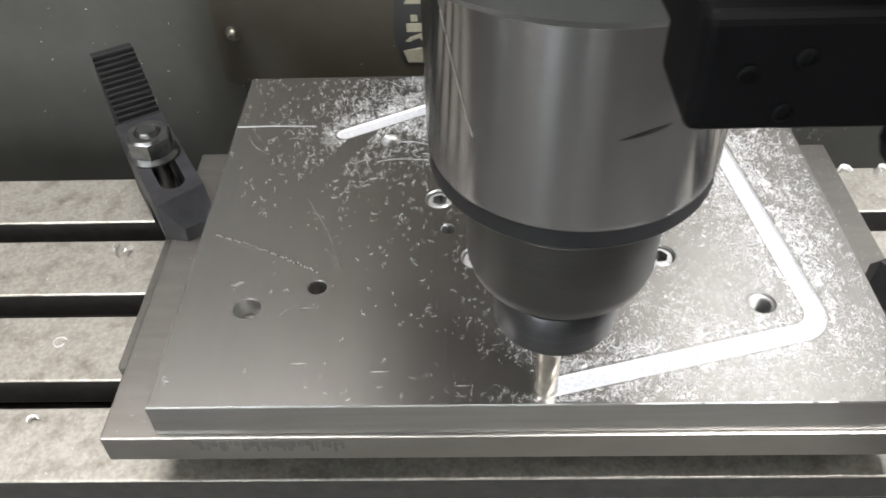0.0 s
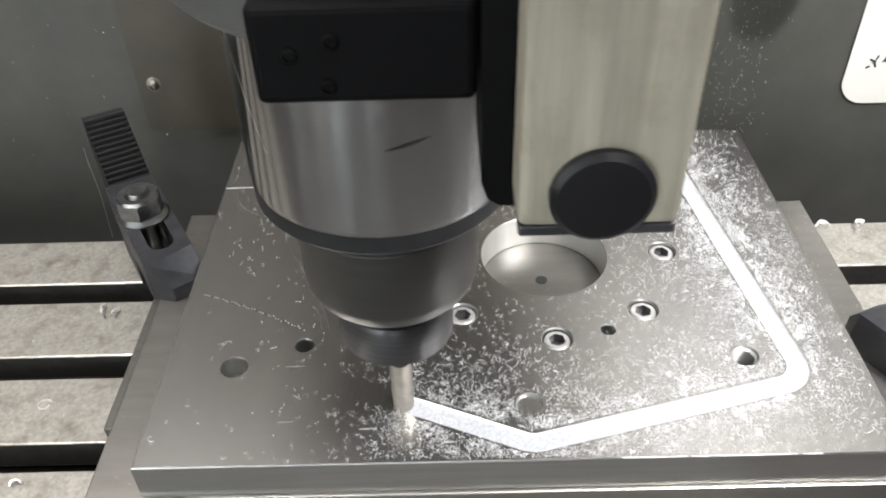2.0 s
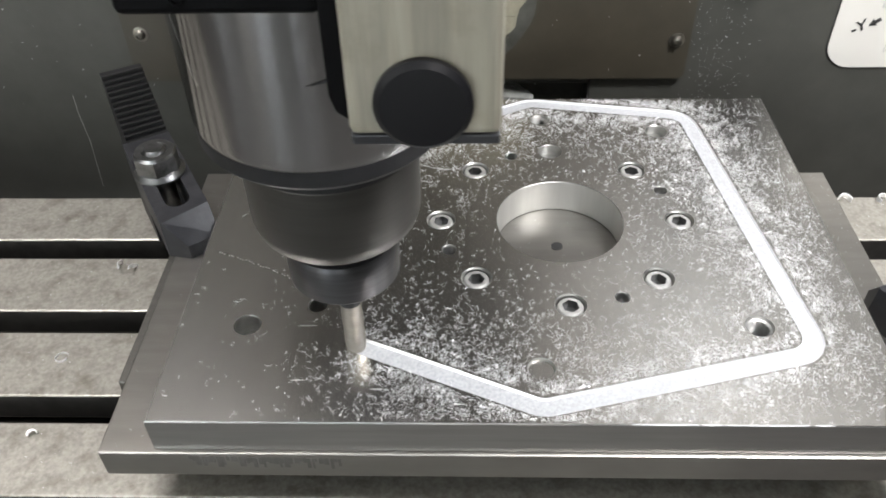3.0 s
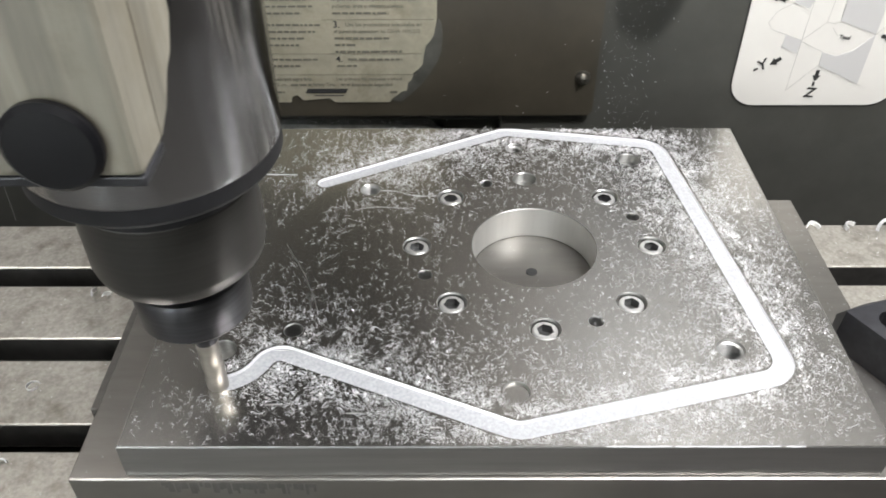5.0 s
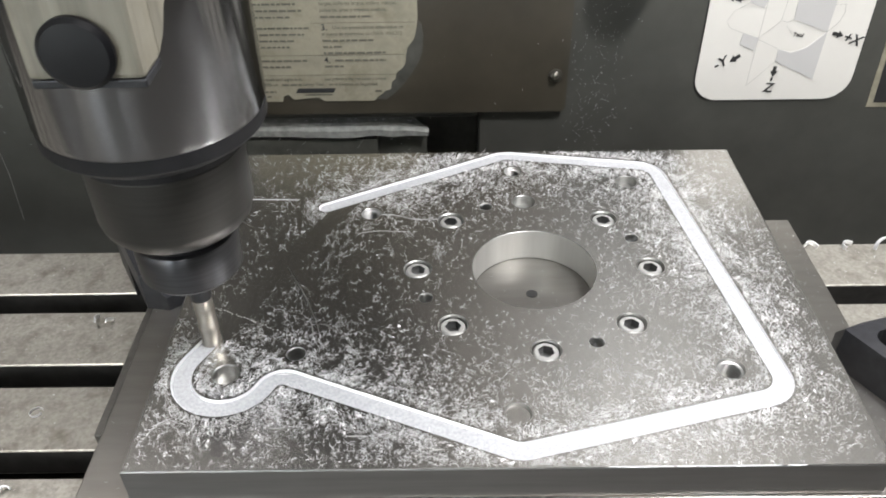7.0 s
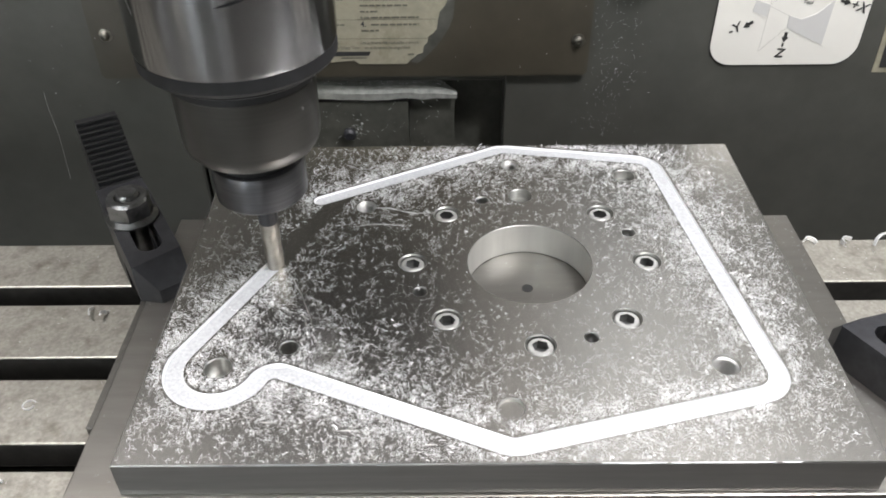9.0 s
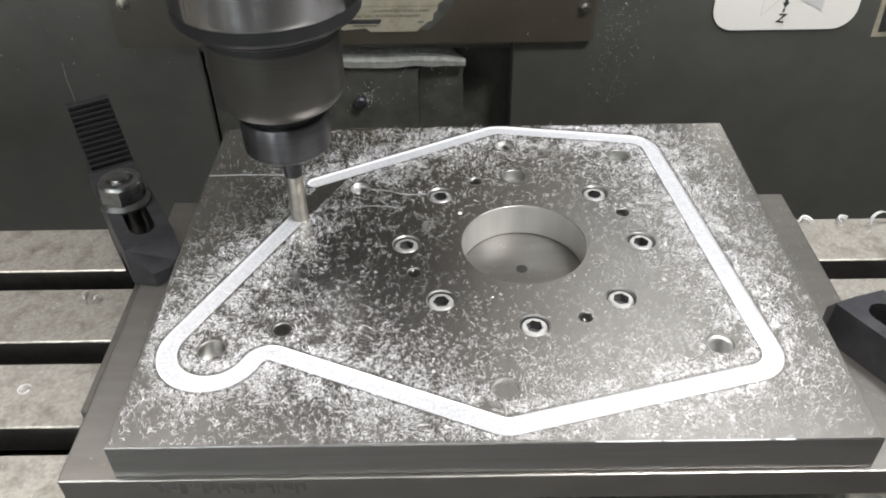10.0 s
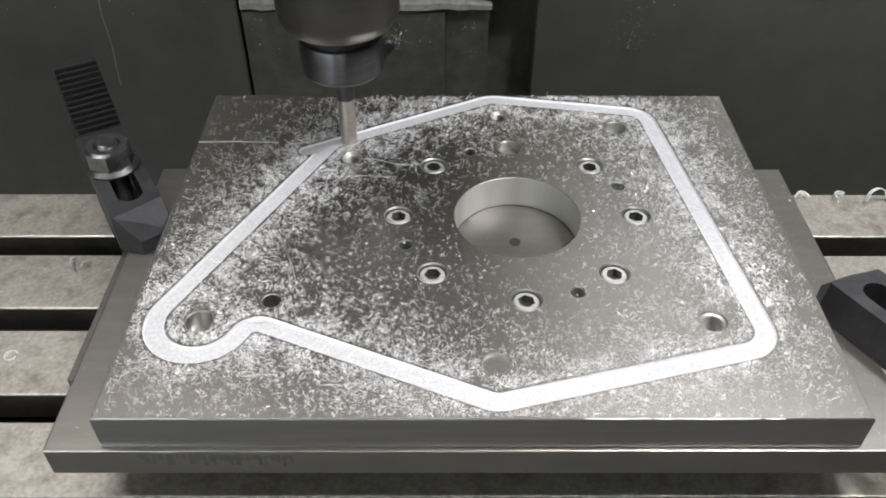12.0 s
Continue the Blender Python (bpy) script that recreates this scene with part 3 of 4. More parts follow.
def depth_stop():
    """Small arm with a cream cover and black knob that stands off the head."""
    root = tagged(new("quill_stop"), "black quill stop bracket with worn cream cover and black knob", "quill stop")
    part("arm", box(bmesh.new(), (-0.0065, -0.1195, 0.2105), (0.0258, -0.104, 0.2258), 0.0014, 3), M_BLACK, root)
    for x, z in ((-0.0008, 0.2185), (0.0052, 0.2205), (0.0042, 0.2135)):
        bm = lathe(bmesh.new(), [(0.0013, 0), (0.0013, 0.0003), (0.0011, 0.0005), (0.0008, 0.0006), (0.0007, 0.0002), (0.0001, 0.0002)], 20)
        ob = part("arm_screw", bm, M_BLACK, root, "small dark socket screw", smooth=30)
        ob.matrix_basis = pose(x, -0.1195, z, 90, 0, 0)
    part("arm_web", box(bmesh.new(), (-0.004, -0.104, 0.212), (0.010, -0.050, 0.222), 0.001), M_BLACK, root)
    part("upper_block", box(bmesh.new(), (-0.0050, -0.1130, 0.2260), (0.0185, -0.0950, 0.3000), 0.0010), M_BLACK, root)
    bm = bmesh.new()
    foot = [(0.0262, 0.1985), (0.0272, 0.1955), (0.0290, 0.1942), (0.0334, 0.1940), (0.0334, 0.300), (0.0262, 0.300)]
    extrude_between(bm, [(x, -0.1232, z) for x, z in foot], [(x, -0.1040, z) for x, z in foot])
    part("mounting_plate", bm, M_BLACK, root, "black upright plate with a rounded foot")
    # folded cover: front, and a side whose lower corner is chipped away
    part("cover", box(bmesh.new(), (0.0308, -0.1346, 0.1985), (0.0536, -0.1240, 0.300), 0.0012), M_CREAM, root, "cream painted cover with brown wear")
    bm = bmesh.new()
    side = [(-0.1238, 0.1990), (-0.1190, 0.2015), (-0.1150, 0.2060), (-0.1120, 0.2075), (-0.1085, 0.2125), (-0.1085, 0.300), (-0.1238, 0.300)]
    extrude_between(bm, [(0.0338, y, z) for y, z in side], [(0.0532, y, z) for y, z in side])
    part("cover_side", bm, M_CREAM, root, "cream painted side with a chipped corner")
    bm = bmesh.new()
    back = [(-0.1083, 0.2070), (-0.1010, 0.2140), (-0.0985, 0.2200), (-0.0985, 0.300), (-0.1083, 0.300)]
    extrude_between(bm, [(0.0345, y, z) for y, z in back], [(0.0520, y, z) for y, z in back])
    part("back_block", bm, M_BLACK, root, "black block behind the cover")
    part("cover_foot", box(bmesh.new(), (0.0310, -0.1342, 0.1966), (0.0534, -0.1242, 0.19845), 0.0004), M_CLAMP, root, "dark lower lip")
    bm = lathe(bmesh.new(), [(0.0066, 0), (0.0073, 0.0004), (0.0073, 0.0014), (0.0064, 0.0022), (0.0003, 0.0024)], 36)
    ob = part("knob", bm, M_KNOB, root, "black plastic knob", smooth=35)
    ob.matrix_basis = pose(0.0421, -0.1346, 0.2045, 90, 0, 0)
    return root


def tool_holder():
    root = tagged(new("tool_holder"), "spinning dark steel collet holder with an end mill", "tool holder")
    part("holder_body", lathe(bmesh.new(), [(0.0262, 0.0722), (0.0280, 0.0728), (0.0300, 0.0752), (0.0310, 0.0785), (0.0313, 0.0800), (0.0315, 0.1066), (0.0311, 0.1072), (0.0200, 0.1073)], 72),
         M_HOLDER, root, "dark phosphated steel collet chuck", smooth=25)
    part("bright_rim", lathe(bmesh.new(), [(0.0252, 0.0719), (0.0262, 0.0723), (0.0240, 0.0724)], 64), M_SCREW, root, "thin bright rim", smooth=30)
    part("undercut", lathe(bmesh.new(), [(0.0185, 0.064), (0.0185, 0.0745)], 48), M_RINGBLK, root, smooth=30)
    part("collet_nut", lathe(bmesh.new(), [(0.0120, 0.0450), (0.0200, 0.0450), (0.0216, 0.0468), (0.0219, 0.0560), (0.0219, 0.0625), (0.0213, 0.0645), (0.0180, 0.0647)], 64), M_COLLET, root,
         "blackened collet nut", smooth=25)
    # end mill: shank and fluted length
    part("shank", lathe(bmesh.new(), [(0.0047, 0.027), (0.0047, 0.050)], 32), M_CLAMP, root, "dark round shank", smooth=30)
    bm = bmesh.new()
    n, rows = 24, 26
    rings = []
    for k in range(rows + 1):
        z = -SLOT_D + 0.0002 + (0.0268 + SLOT_D) * k / rows
        tw = radians(430) * k / rows
        ring = []
        for i in range(n):
            a = 2 * math.pi * i / n
            lobe = 0.5 + 0.5 * math.cos(2 * a)
            r = 0.0043 + 0.00035 * lobe ** 0.6
            ring.append(bm.verts.new((r * math.cos(a + tw), r * math.sin(a + tw), z)))
        rings.append(ring)
    for a, b in zip(rings, rings[1:]):
        for i in range(n):
            bm.faces.new((a[i], a[(i + 1) % n], b[(i + 1) % n], b[i]))
    bm.faces.new(rings[0][::-1]), bm.faces.new(rings[-1])
    part("fluted_end", bm, M_CUTTER, root, "bright fluted end mill", smooth=40)
    return root


# ---------------------------------------------------------------- table, riser, base
def machine_table():
    root = on_table(tagged(new("machine_table"), "worn cast iron milling table with three T-slots", "machine table"))
    x0, x1 = -0.55, 0.85
    for y0, y1 in ((0.0105, 0.0525), (0.0695, 0.1145), (0.1315, 0.177), (0.1945, 0.238)):
        bm = box(bmesh.new(), (x0, y0, Z_TABLE - 0.019), (x1, y1, Z_TABLE), 0.0009, 2)
        # upright sides are far darker than the strip tops
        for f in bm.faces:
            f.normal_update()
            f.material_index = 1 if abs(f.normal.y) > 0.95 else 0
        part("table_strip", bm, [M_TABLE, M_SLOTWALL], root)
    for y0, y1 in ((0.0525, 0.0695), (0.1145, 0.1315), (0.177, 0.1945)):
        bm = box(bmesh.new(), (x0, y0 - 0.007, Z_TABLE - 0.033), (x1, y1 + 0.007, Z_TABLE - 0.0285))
        part("slot_floor", bm, M_SLOTWALL, root, "dark T-slot")
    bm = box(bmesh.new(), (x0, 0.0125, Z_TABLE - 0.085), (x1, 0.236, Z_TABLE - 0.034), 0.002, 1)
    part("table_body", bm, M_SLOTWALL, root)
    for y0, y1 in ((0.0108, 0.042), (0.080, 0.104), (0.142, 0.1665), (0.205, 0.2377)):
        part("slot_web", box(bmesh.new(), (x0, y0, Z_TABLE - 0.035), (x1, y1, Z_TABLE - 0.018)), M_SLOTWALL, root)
    return root


def machine_saddle():
    """What the table slides on, in front of the column."""
    root = tagged(new("machine_saddle"), "dark painted machine saddle and knee under the table", "machine saddle", kind="structure")
    part("saddle", box(bmesh.new(), (-0.20, -0.14, -0.30), (0.20, 0.0, Z_TABLE - 0.0852), 0.004, 2), M_RECESS, root)
    part("knee", box(bmesh.new(), (-0.15, -0.05, -0.97), (0.15, 0.296, -0.30), 0.006, 2), M_WALL, root)
    return root


def riser_plate():
    bm = box(bmesh.new(), (-0.0360, 0.048, Z_TABLE), (0.330, 0.186, Z_RISER), 0.0007, 1)
    return on_table(tagged(part("riser_plate", bm, M_RISER), "ground steel riser plate lying across the table slots", "riser plate"))


def base_plate():
    root = on_table(tagged(new("base_plate"), "ground steel fixture base plate clamped to the table", "base plate"))
    bm = box(bmesh.new(), (-0.024, -0.0018, Z_RISER), (0.336, 0.1925, Z_BASE), 0.0007, 2)
    part("slab", bm, M_BASE, root)
    rng = random.Random(4)
    x = 0.014
    for k in range(34):
        w, h = rng.uniform(0.0008, 0.0028), rng.uniform(0.0035, 0.0075) * (1 if k % 4 else 0.6)
        top = Z_BASE - 0.0014 - 0.0012 * k / 34 - rng.uniform(0, 0.0006)
        part("rub_mark", box(bmesh.new(), (x, -0.00192, top - h), (x + w, -0.0016, top)), M_RUB, root)
        x += w + rng.choice((0.00005, 0.00005, 0.0007))
    # a solid black plug: the dark of the hole is its colour
    bm = lathe(bmesh.new(), [(0.0030, Z_BASE - 0.010), (0.0030, Z_BASE + 0.0003)], 20, centre=(0.177, 0.1275))
    part("centre_hole_disc", bm, M_HOLE_SHADE, root, "black disc standing for the small centre hole", smooth=30)
    return root


# ---------------------------------------------------------------- the work: plate with holes, bore and slot
PLATE_X, PLATE_Y = 0.3095, 0.243
CENTRE = (0.1770, 0.1265)
BOLT_R = 0.0605


def polar(r, deg):
    return (CENTRE[0] + r * math.cos(radians(deg)), CENTRE[1] + r * math.sin(radians(deg)))


SCREWS = [polar(BOLT_R, a) for a in (0, 45, 135, 180, 225, 270, 315)]
DOWELS = [polar(BOLT_R, a) for a in (24, 112, 202, 293.5)]
# centre, radius, depth, threaded
HOLES = [((0.0315, 0.0530), 0.0062, 0.0105, 0), ((0.0615, 0.0655), 0.0045, 0.019, 0), ((0.2585, 0.0530), 0.0064, 0.015, 1), ((0.1725, 0.2195), 0.0052, 0.015, 1),
         (polar(BOLT_R, 90.5), 0.0066, 0.0062, 0), ((0.2395, 0.2070), 0.0064, 0.0058, 0), ((0.0890, 0.1768), 0.0056, 0.015, 1), ((0.1612, 0.0285), 0.0060, 0.0016, 0)]


def side_points(sign, half):
    """One edge of the slot along its closed run; sign +1: outer."""
    run = [np.array(p) for p in RING]
    out = []
    for i, p in enumerate(run):
        a = run[i - 1] if i else np.array(TAIL)
        b = run[i + 1] if i < len(run) - 1 else np.array(PE)
        d = (p - a) / (np.linalg.norm(p - a) + 1e-12) + (b - p) / (np.linalg.norm(b - p) + 1e-12)
        if np.linalg.norm(p - a) < 1e-6 or np.linalg.norm(b - p) < 1e-6:
            d = b - a
        d = d / np.linalg.norm(d)
        out.append(tuple(p + sign * half * np.array((-d[1], d[0]))))
    return out


def cross_lines(p, d, q, e):
    m = np.array(((d[0], -e[0]), (d[1], -e[1])))
    s = np.linalg.solve(m, np.array(q) - np.array(p))
    return tuple(np.array(p) + s[0] * np.array(d))


def slot_loops(h):
    d1 = np.array(PE) - np.array(RING[-1])
    d1 = d1 / np.linalg.norm(d1)
    d2 = np.array(PA) - np.array(TAIL)
    d2 = d2 / np.linalg.norm(d2)
    n1, n2 = np.array((-d1[1], d1[0])), np.array((-d2[1], d2[0]))
    outer, inner = side_points(1, h), side_points(-1, h)
    low = np.array(TAIL) - h * n2
    c_out = cross_lines(np.array(PE) + h * n1, d1, low, d2)
    c_in = cross_lines(np.array(PE) - h * n1, d1, low, d2)
    a0 = math.degrees(math.atan2(-n2[1], -n2[0]))
    cap = arc(TAIL, h, a0, a0 - 180, 10)
    return outer + [c_out] + cap, inner + [c_in]


OUTER, INNER = slot_loops(SLOT_W / 2)
OUTER_FOOT, INNER_FOOT = slot_loops(SLOT_W / 2 - 0.0007)


def work_plate():
    root = on_table(tagged(new("work_plate"), "brushed aluminium plate with bored holes being slotted by the cutter", "work plate"))
    bm = bmesh.new()
    c = 0.0005
    rect = [(c, c), (PLATE_X - c, c), (PLATE_X - c, PLATE_Y - c), (c, PLATE_Y - c)]
    full = [(0, 0), (PLATE_X, 0), (PLATE_X, PLATE_Y), (0, PLATE_Y)]
    top, mid, low = loop_verts(bm, rect, 0), loop_verts(bm, full, -c), loop_verts(bm, full, Z_BASE + 0.0006)
    bot = loop_verts(bm, rect, Z_BASE)
    o_loop, i_loop = loop_verts(bm, OUTER, 0), loop_verts(bm, INNER, 0)
    holes = []
    for p in SCREWS:
        holes.append((p, 0.0074, 0.0095, 0))
    for p in DOWELS:
        holes.append((p, 0.0036, 0.0170, 0))
    holes += HOLES
    loops = [loop_verts(bm, circle(p, r, 28), 0) for p, r, _, _ in holes]
    bore = loop_verts(bm, circle(CENTRE, 0.0322, 96), 0)
    fill(bm, [top, o_loop])
    fill(bm, [i_loop, bore] + loops)
    for a, b in ((top, mid), (mid, low), (low, bot)):
        skirt(bm, a, b, mat=1)
    for loop, (p, r, depth, _) in zip(loops, holes):
        rim_w = 0.0007 if r == 0.0074 else 0.0004
        rim = loop_verts(bm, circle(p, r - rim_w, 28), -rim_w)
        down = loop_verts(bm, circle(p, r - rim_w, 28), -depth + 0.0002)
        skirt(bm, loop, rim, mat=2), skirt(bm, rim, down, mat=2)
        # deep holes get a dark floor: their shade is in the colour
        bm.faces.new(down).material_index = 3 if depth >= 0.015 else 0 if depth < 0.002 else 2
    rim = loop_verts(bm, circle(CENTRE, 0.0319, 96), -0.0003)
    down = loop_verts(bm, circle(CENTRE, 0.0319, 96), Z_BASE + 0.0001)
    skirt(bm, bore, rim, mat=2), skirt(bm, rim, down, mat=4)
    part("plate", bm, [M_PLATE, M_EDGE, M_HOLE, M_RISER, M_BORE], root, smooth=30)
    # dark line between bore wall and base, put in as a ring
    part("bore_gap_line", lathe(bmesh.new(), [(0.0316, Z_BASE + 0.0002), (0.0318, Z_BASE + 0.0002), (0.03185, Z_BASE + 0.0004)], 96, centre=CENTRE, cap_bottom=False, cap_top=False),
         M_RISER, root, "thin dark ring standing for the gap round the bore foot", smooth=30)
    # slot already milled, and the run that will be milled
    bm = bmesh.new()
    o0, o1 = loop_verts(bm, OUTER, 0), loop_verts(bm, OUTER_FOOT, -SLOT_D)
    i0, i1 = loop_verts(bm, INNER, 0), loop_verts(bm, INNER_FOOT, -SLOT_D)
    # burred walls lean and take brighter chip metal, so they look lit
    skirt(bm, o0, o1, mat=1), skirt(bm, i0, i1, mat=1)
    fill(bm, [o1, i1])
    part("milled_slot", bm, [M_SLOT, M_CHIP], root, "bright freshly milled slot with tool marks")
    # threads in the tapped holes
    for p, r, depth, threaded in HOLES:
        if threaded:
            prof = []
            for k in range(8):
                prof += [(r - 0.0005, -0.0010 - 0.0015 * k), (r - 0.0017, -0.0017 - 0.0015 * k)]
            part("thread", lathe(bmesh.new(), prof[::-1], 28, centre=p, cap_bottom=False, cap_top=False), M_THREAD, root, "tapped thread")
    # highlight on the front edge, laid on as thin bright strips
    for x0, x1 in ((0.1950, 0.2210), (0.2222, 0.2305), (0.2310, 0.2640), (0.2662, 0.2740)):
        glint = [(x0, 0.0001), ((x0 + x1) / 2, -0.0001), (x1, 0.0001), (x1, 0.0005), (x0, 0.0005)]
        part("edge_highlight", prism(bmesh.new(), glint, -0.0003, 0.00006), M_CHIP, root, "bright strips drawn as the highlight along the front edge")
    # scribed line and scuffs
    part("scribed_line", prism(bmesh.new(), [(0.0006, 0.1915), (0.020, 0.1922), (0.046, 0.1914), (0.046, 0.1917), (0.020, 0.1928), (0.0006, 0.1923)], 0.00002, 0.00012), M_CHIP, root,
         "bright scribed line")
    for x, y, w in ((0.0545, 0.0525, 0.009), (0.0555, 0.0215, 0.007), (0.089, 0.017, 0.008), (0.124, 0.0095, 0.006)):
        part("scuff", prism(bmesh.new(), [(x, y), (x + w * 0.4, y - 0.0001), (x + w, y + 0.0002), (x + w * 0.5, y + 0.0004), (x + w * 0.2, y + 0.0003)], 0.00002, 0.00006), M_SCREW, root, "short bright scuff")
    for k, pts in enumerate((((0.0482, 0.129), (0.0622, 0.1022), (0.0717, 0.0757)), ((0.0640, 0.0900), (0.0668, 0.0830), (0.0679, 0.0760)),
                             ((0.0085, 0.1839), (0.0145, 0.173), (0.0243, 0.1652)))):
        bm = bmesh.new()
        (ax, ay), (bx, by), (cx, cy) = pts
        row = []
        for i in range(17):
            u = i / 16
            x = (1 - u) ** 2 * ax + 2 * u * (1 - u) * (2 * bx - (ax + cx) / 2) + u * u * cx + 0.0006 * noise.noise((u * 7, k, 0))
            y = (1 - u) ** 2 * ay + 2 * u * (1 - u) * (2 * by - (ay + cy) / 2) + u * u * cy
            w = 0.00022 * math.sin(math.pi * (0.05 + 0.9 * u))
            row.append((bm.verts.new((x - w, y, 0.00005)), bm.verts.new((x + w, y, 0.00005))))
        for a, b in zip(row, row[1:]):
            bm.faces.new((a[0], a[1], b[1], b[0]))
        part("scratch", bm, M_SCRATCH, root, "faint pale scratch")
    random.seed(9)
    for i in range(34):
        u = i / 33
        x, y = 0.008 + 0.052 * u, 0.1015 - 0.020 * u - 0.006 * u * u
        part("punch_mark", prism(bmesh.new(), circle((x + random.uniform(-0.0006, 0.0006), y + random.uniform(-0.0005, 0.0005)), 0.00036, 6), 0.00002, 0.0001), M_SCREW, root)
    return root


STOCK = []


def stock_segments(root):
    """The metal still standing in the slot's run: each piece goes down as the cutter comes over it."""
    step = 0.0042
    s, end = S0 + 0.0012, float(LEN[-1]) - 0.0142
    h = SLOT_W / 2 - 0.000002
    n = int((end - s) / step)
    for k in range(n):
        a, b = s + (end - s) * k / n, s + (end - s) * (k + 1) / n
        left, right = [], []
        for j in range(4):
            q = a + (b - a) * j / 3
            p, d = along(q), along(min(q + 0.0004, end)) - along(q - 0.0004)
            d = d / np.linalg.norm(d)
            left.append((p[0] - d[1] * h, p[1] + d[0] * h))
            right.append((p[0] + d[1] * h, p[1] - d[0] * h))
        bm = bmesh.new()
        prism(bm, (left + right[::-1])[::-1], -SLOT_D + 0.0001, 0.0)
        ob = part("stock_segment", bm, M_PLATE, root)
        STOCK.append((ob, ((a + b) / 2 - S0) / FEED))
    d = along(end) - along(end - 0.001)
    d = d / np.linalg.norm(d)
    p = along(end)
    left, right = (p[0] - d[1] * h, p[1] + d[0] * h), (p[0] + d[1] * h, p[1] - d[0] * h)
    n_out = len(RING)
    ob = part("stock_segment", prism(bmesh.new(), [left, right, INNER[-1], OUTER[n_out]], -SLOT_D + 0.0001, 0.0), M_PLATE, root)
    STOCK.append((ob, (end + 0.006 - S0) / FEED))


def cap_screw():
    root = tagged(new("cap_screw"), "bright socket head cap screw sunk in the plate", "screw", group="screws round the bore")
    bm = bmesh.new()
    z0, z1 = -0.0093, -0.0008
    hexa = circle((0, 0), 0.0040, 6)
    outer = [loop_verts(bm, circle((0, 0), r, 32), z) for r, z in ((0.0058, z0), (0.0060, z0 + 0.0004), (0.0060, z1 - 0.0007), (0.0053, z1))]
    for a, b in zip(outer, outer[1:]):
        for i in range(32):
            bm.faces.new((a[i], a[(i + 1) % 32], b[(i + 1) % 32], b[i]))
    bm.faces.new(outer[0][::-1])
    hx = loop_verts(bm, hexa, z1)
    fill(bm, [outer[-1], hx])
    # darker metal inside the hex puts the socket's shade into its colour
    hx2 = loop_verts(bm, hexa, z1 - 0.0045)
    skirt(bm, hx, hx2, mat=1)
    bm.faces.new(hx2).material_index = 1
    part("head", bm, [M_SCREW, M_NUT], root, smooth=30)
    return root


# ---------------------------------------------------------------- clamps
def clamp_strap(label, mirror, with_parts):
    """Strap in its own space: nose at the origin, running back along +y, 26 mm wide, underside at z = 0."""
    root = tagged(new("strap_clamp"), label, "clamp")
    w, t, length = 0.0134, 0.0220, 0.0825
    bm = bmesh.new()
    sx = -1 if mirror else 1
    plan_low = [(-0.004 * sx, -0.008), (w * sx, -0.006), (w * sx, length), (-w * sx, length), (-w * sx, 0.0)]
    plan_mid = plan_low
    plan_top = [(-0.0125 * sx, 0.0002), (w * sx, 0.0055), (w * sx, length), (-w * sx, length), (-w * sx, 0.0008)]
    slot = [(0.0066 * math.sin(a), 0.016 - 0.0066 * math.cos(a)) for a in np.linspace(-math.pi / 2, math.pi / 2, 9)]
    slot += [(0.0066 * math.sin(a), 0.052 - 0.0066 * math.cos(a)) for a in np.linspace(math.pi / 2, 3 * math.pi / 2, 9)]
    a, b, c = loop_verts(bm, plan_low, 0), loop_verts(bm, plan_mid, 0.0085), loop_verts(bm, plan_top, t)
    s0, s1 = loop_verts(bm, slot, 0), loop_verts(bm, slot, t)
    skirt(bm, b, a), skirt(bm, c, b), skirt(bm, s1, s0)
    fill(bm, [c, s1]), fill(bm, [a, s0], up=False)
    bmesh.ops.recalc_face_normals(bm, faces=bm.faces)
    part("strap", bm, M_CLAMP, root, "black steel strap with a long slot")
    if with_parts:
        nx, ny = -0.0012, 0.0450
        bm = bmesh.new()
        flange = [(0.0065, t), (0.0138, t), (0.0138, t + 0.0012), (0.0118, t + 0.0036), (0.0065, t + 0.0036)]
        lathe(bm, flange, 40, centre=(nx, ny))
        corners = [(nx + 0.0122 * math.cos(radians(60 * k + 12)), ny + 0.0122 * math.sin(radians(60 * k + 12))) for k in range(6)]
        prism(bm, corners, t + 0.0034, t + 0.0128)
        lathe(bm, [(0.0112, t + 0.0126), (0.0104, t + 0.0144), (0.0072, t + 0.0144), (0.0062, t + 0.0134)], 36, centre=(nx, ny))
        part("flange_nut", bm, M_NUT, root, "worn steel flange nut", smooth=20)
        prof = []
        for k in range(10):
            prof += [(0.0061, t - 0.004 + 0.0020 * k), (0.0053, t - 0.004 + 0.0020 * k + 0.001)]
        prof.append((0.0048, t - 0.004 + 0.0020 * 10))
        part("stud", lathe(bmesh.new(), [(0.0058, -0.054)] + prof, 28, centre=(nx, ny)), M_NUT, root, "threaded steel stud")
    return root


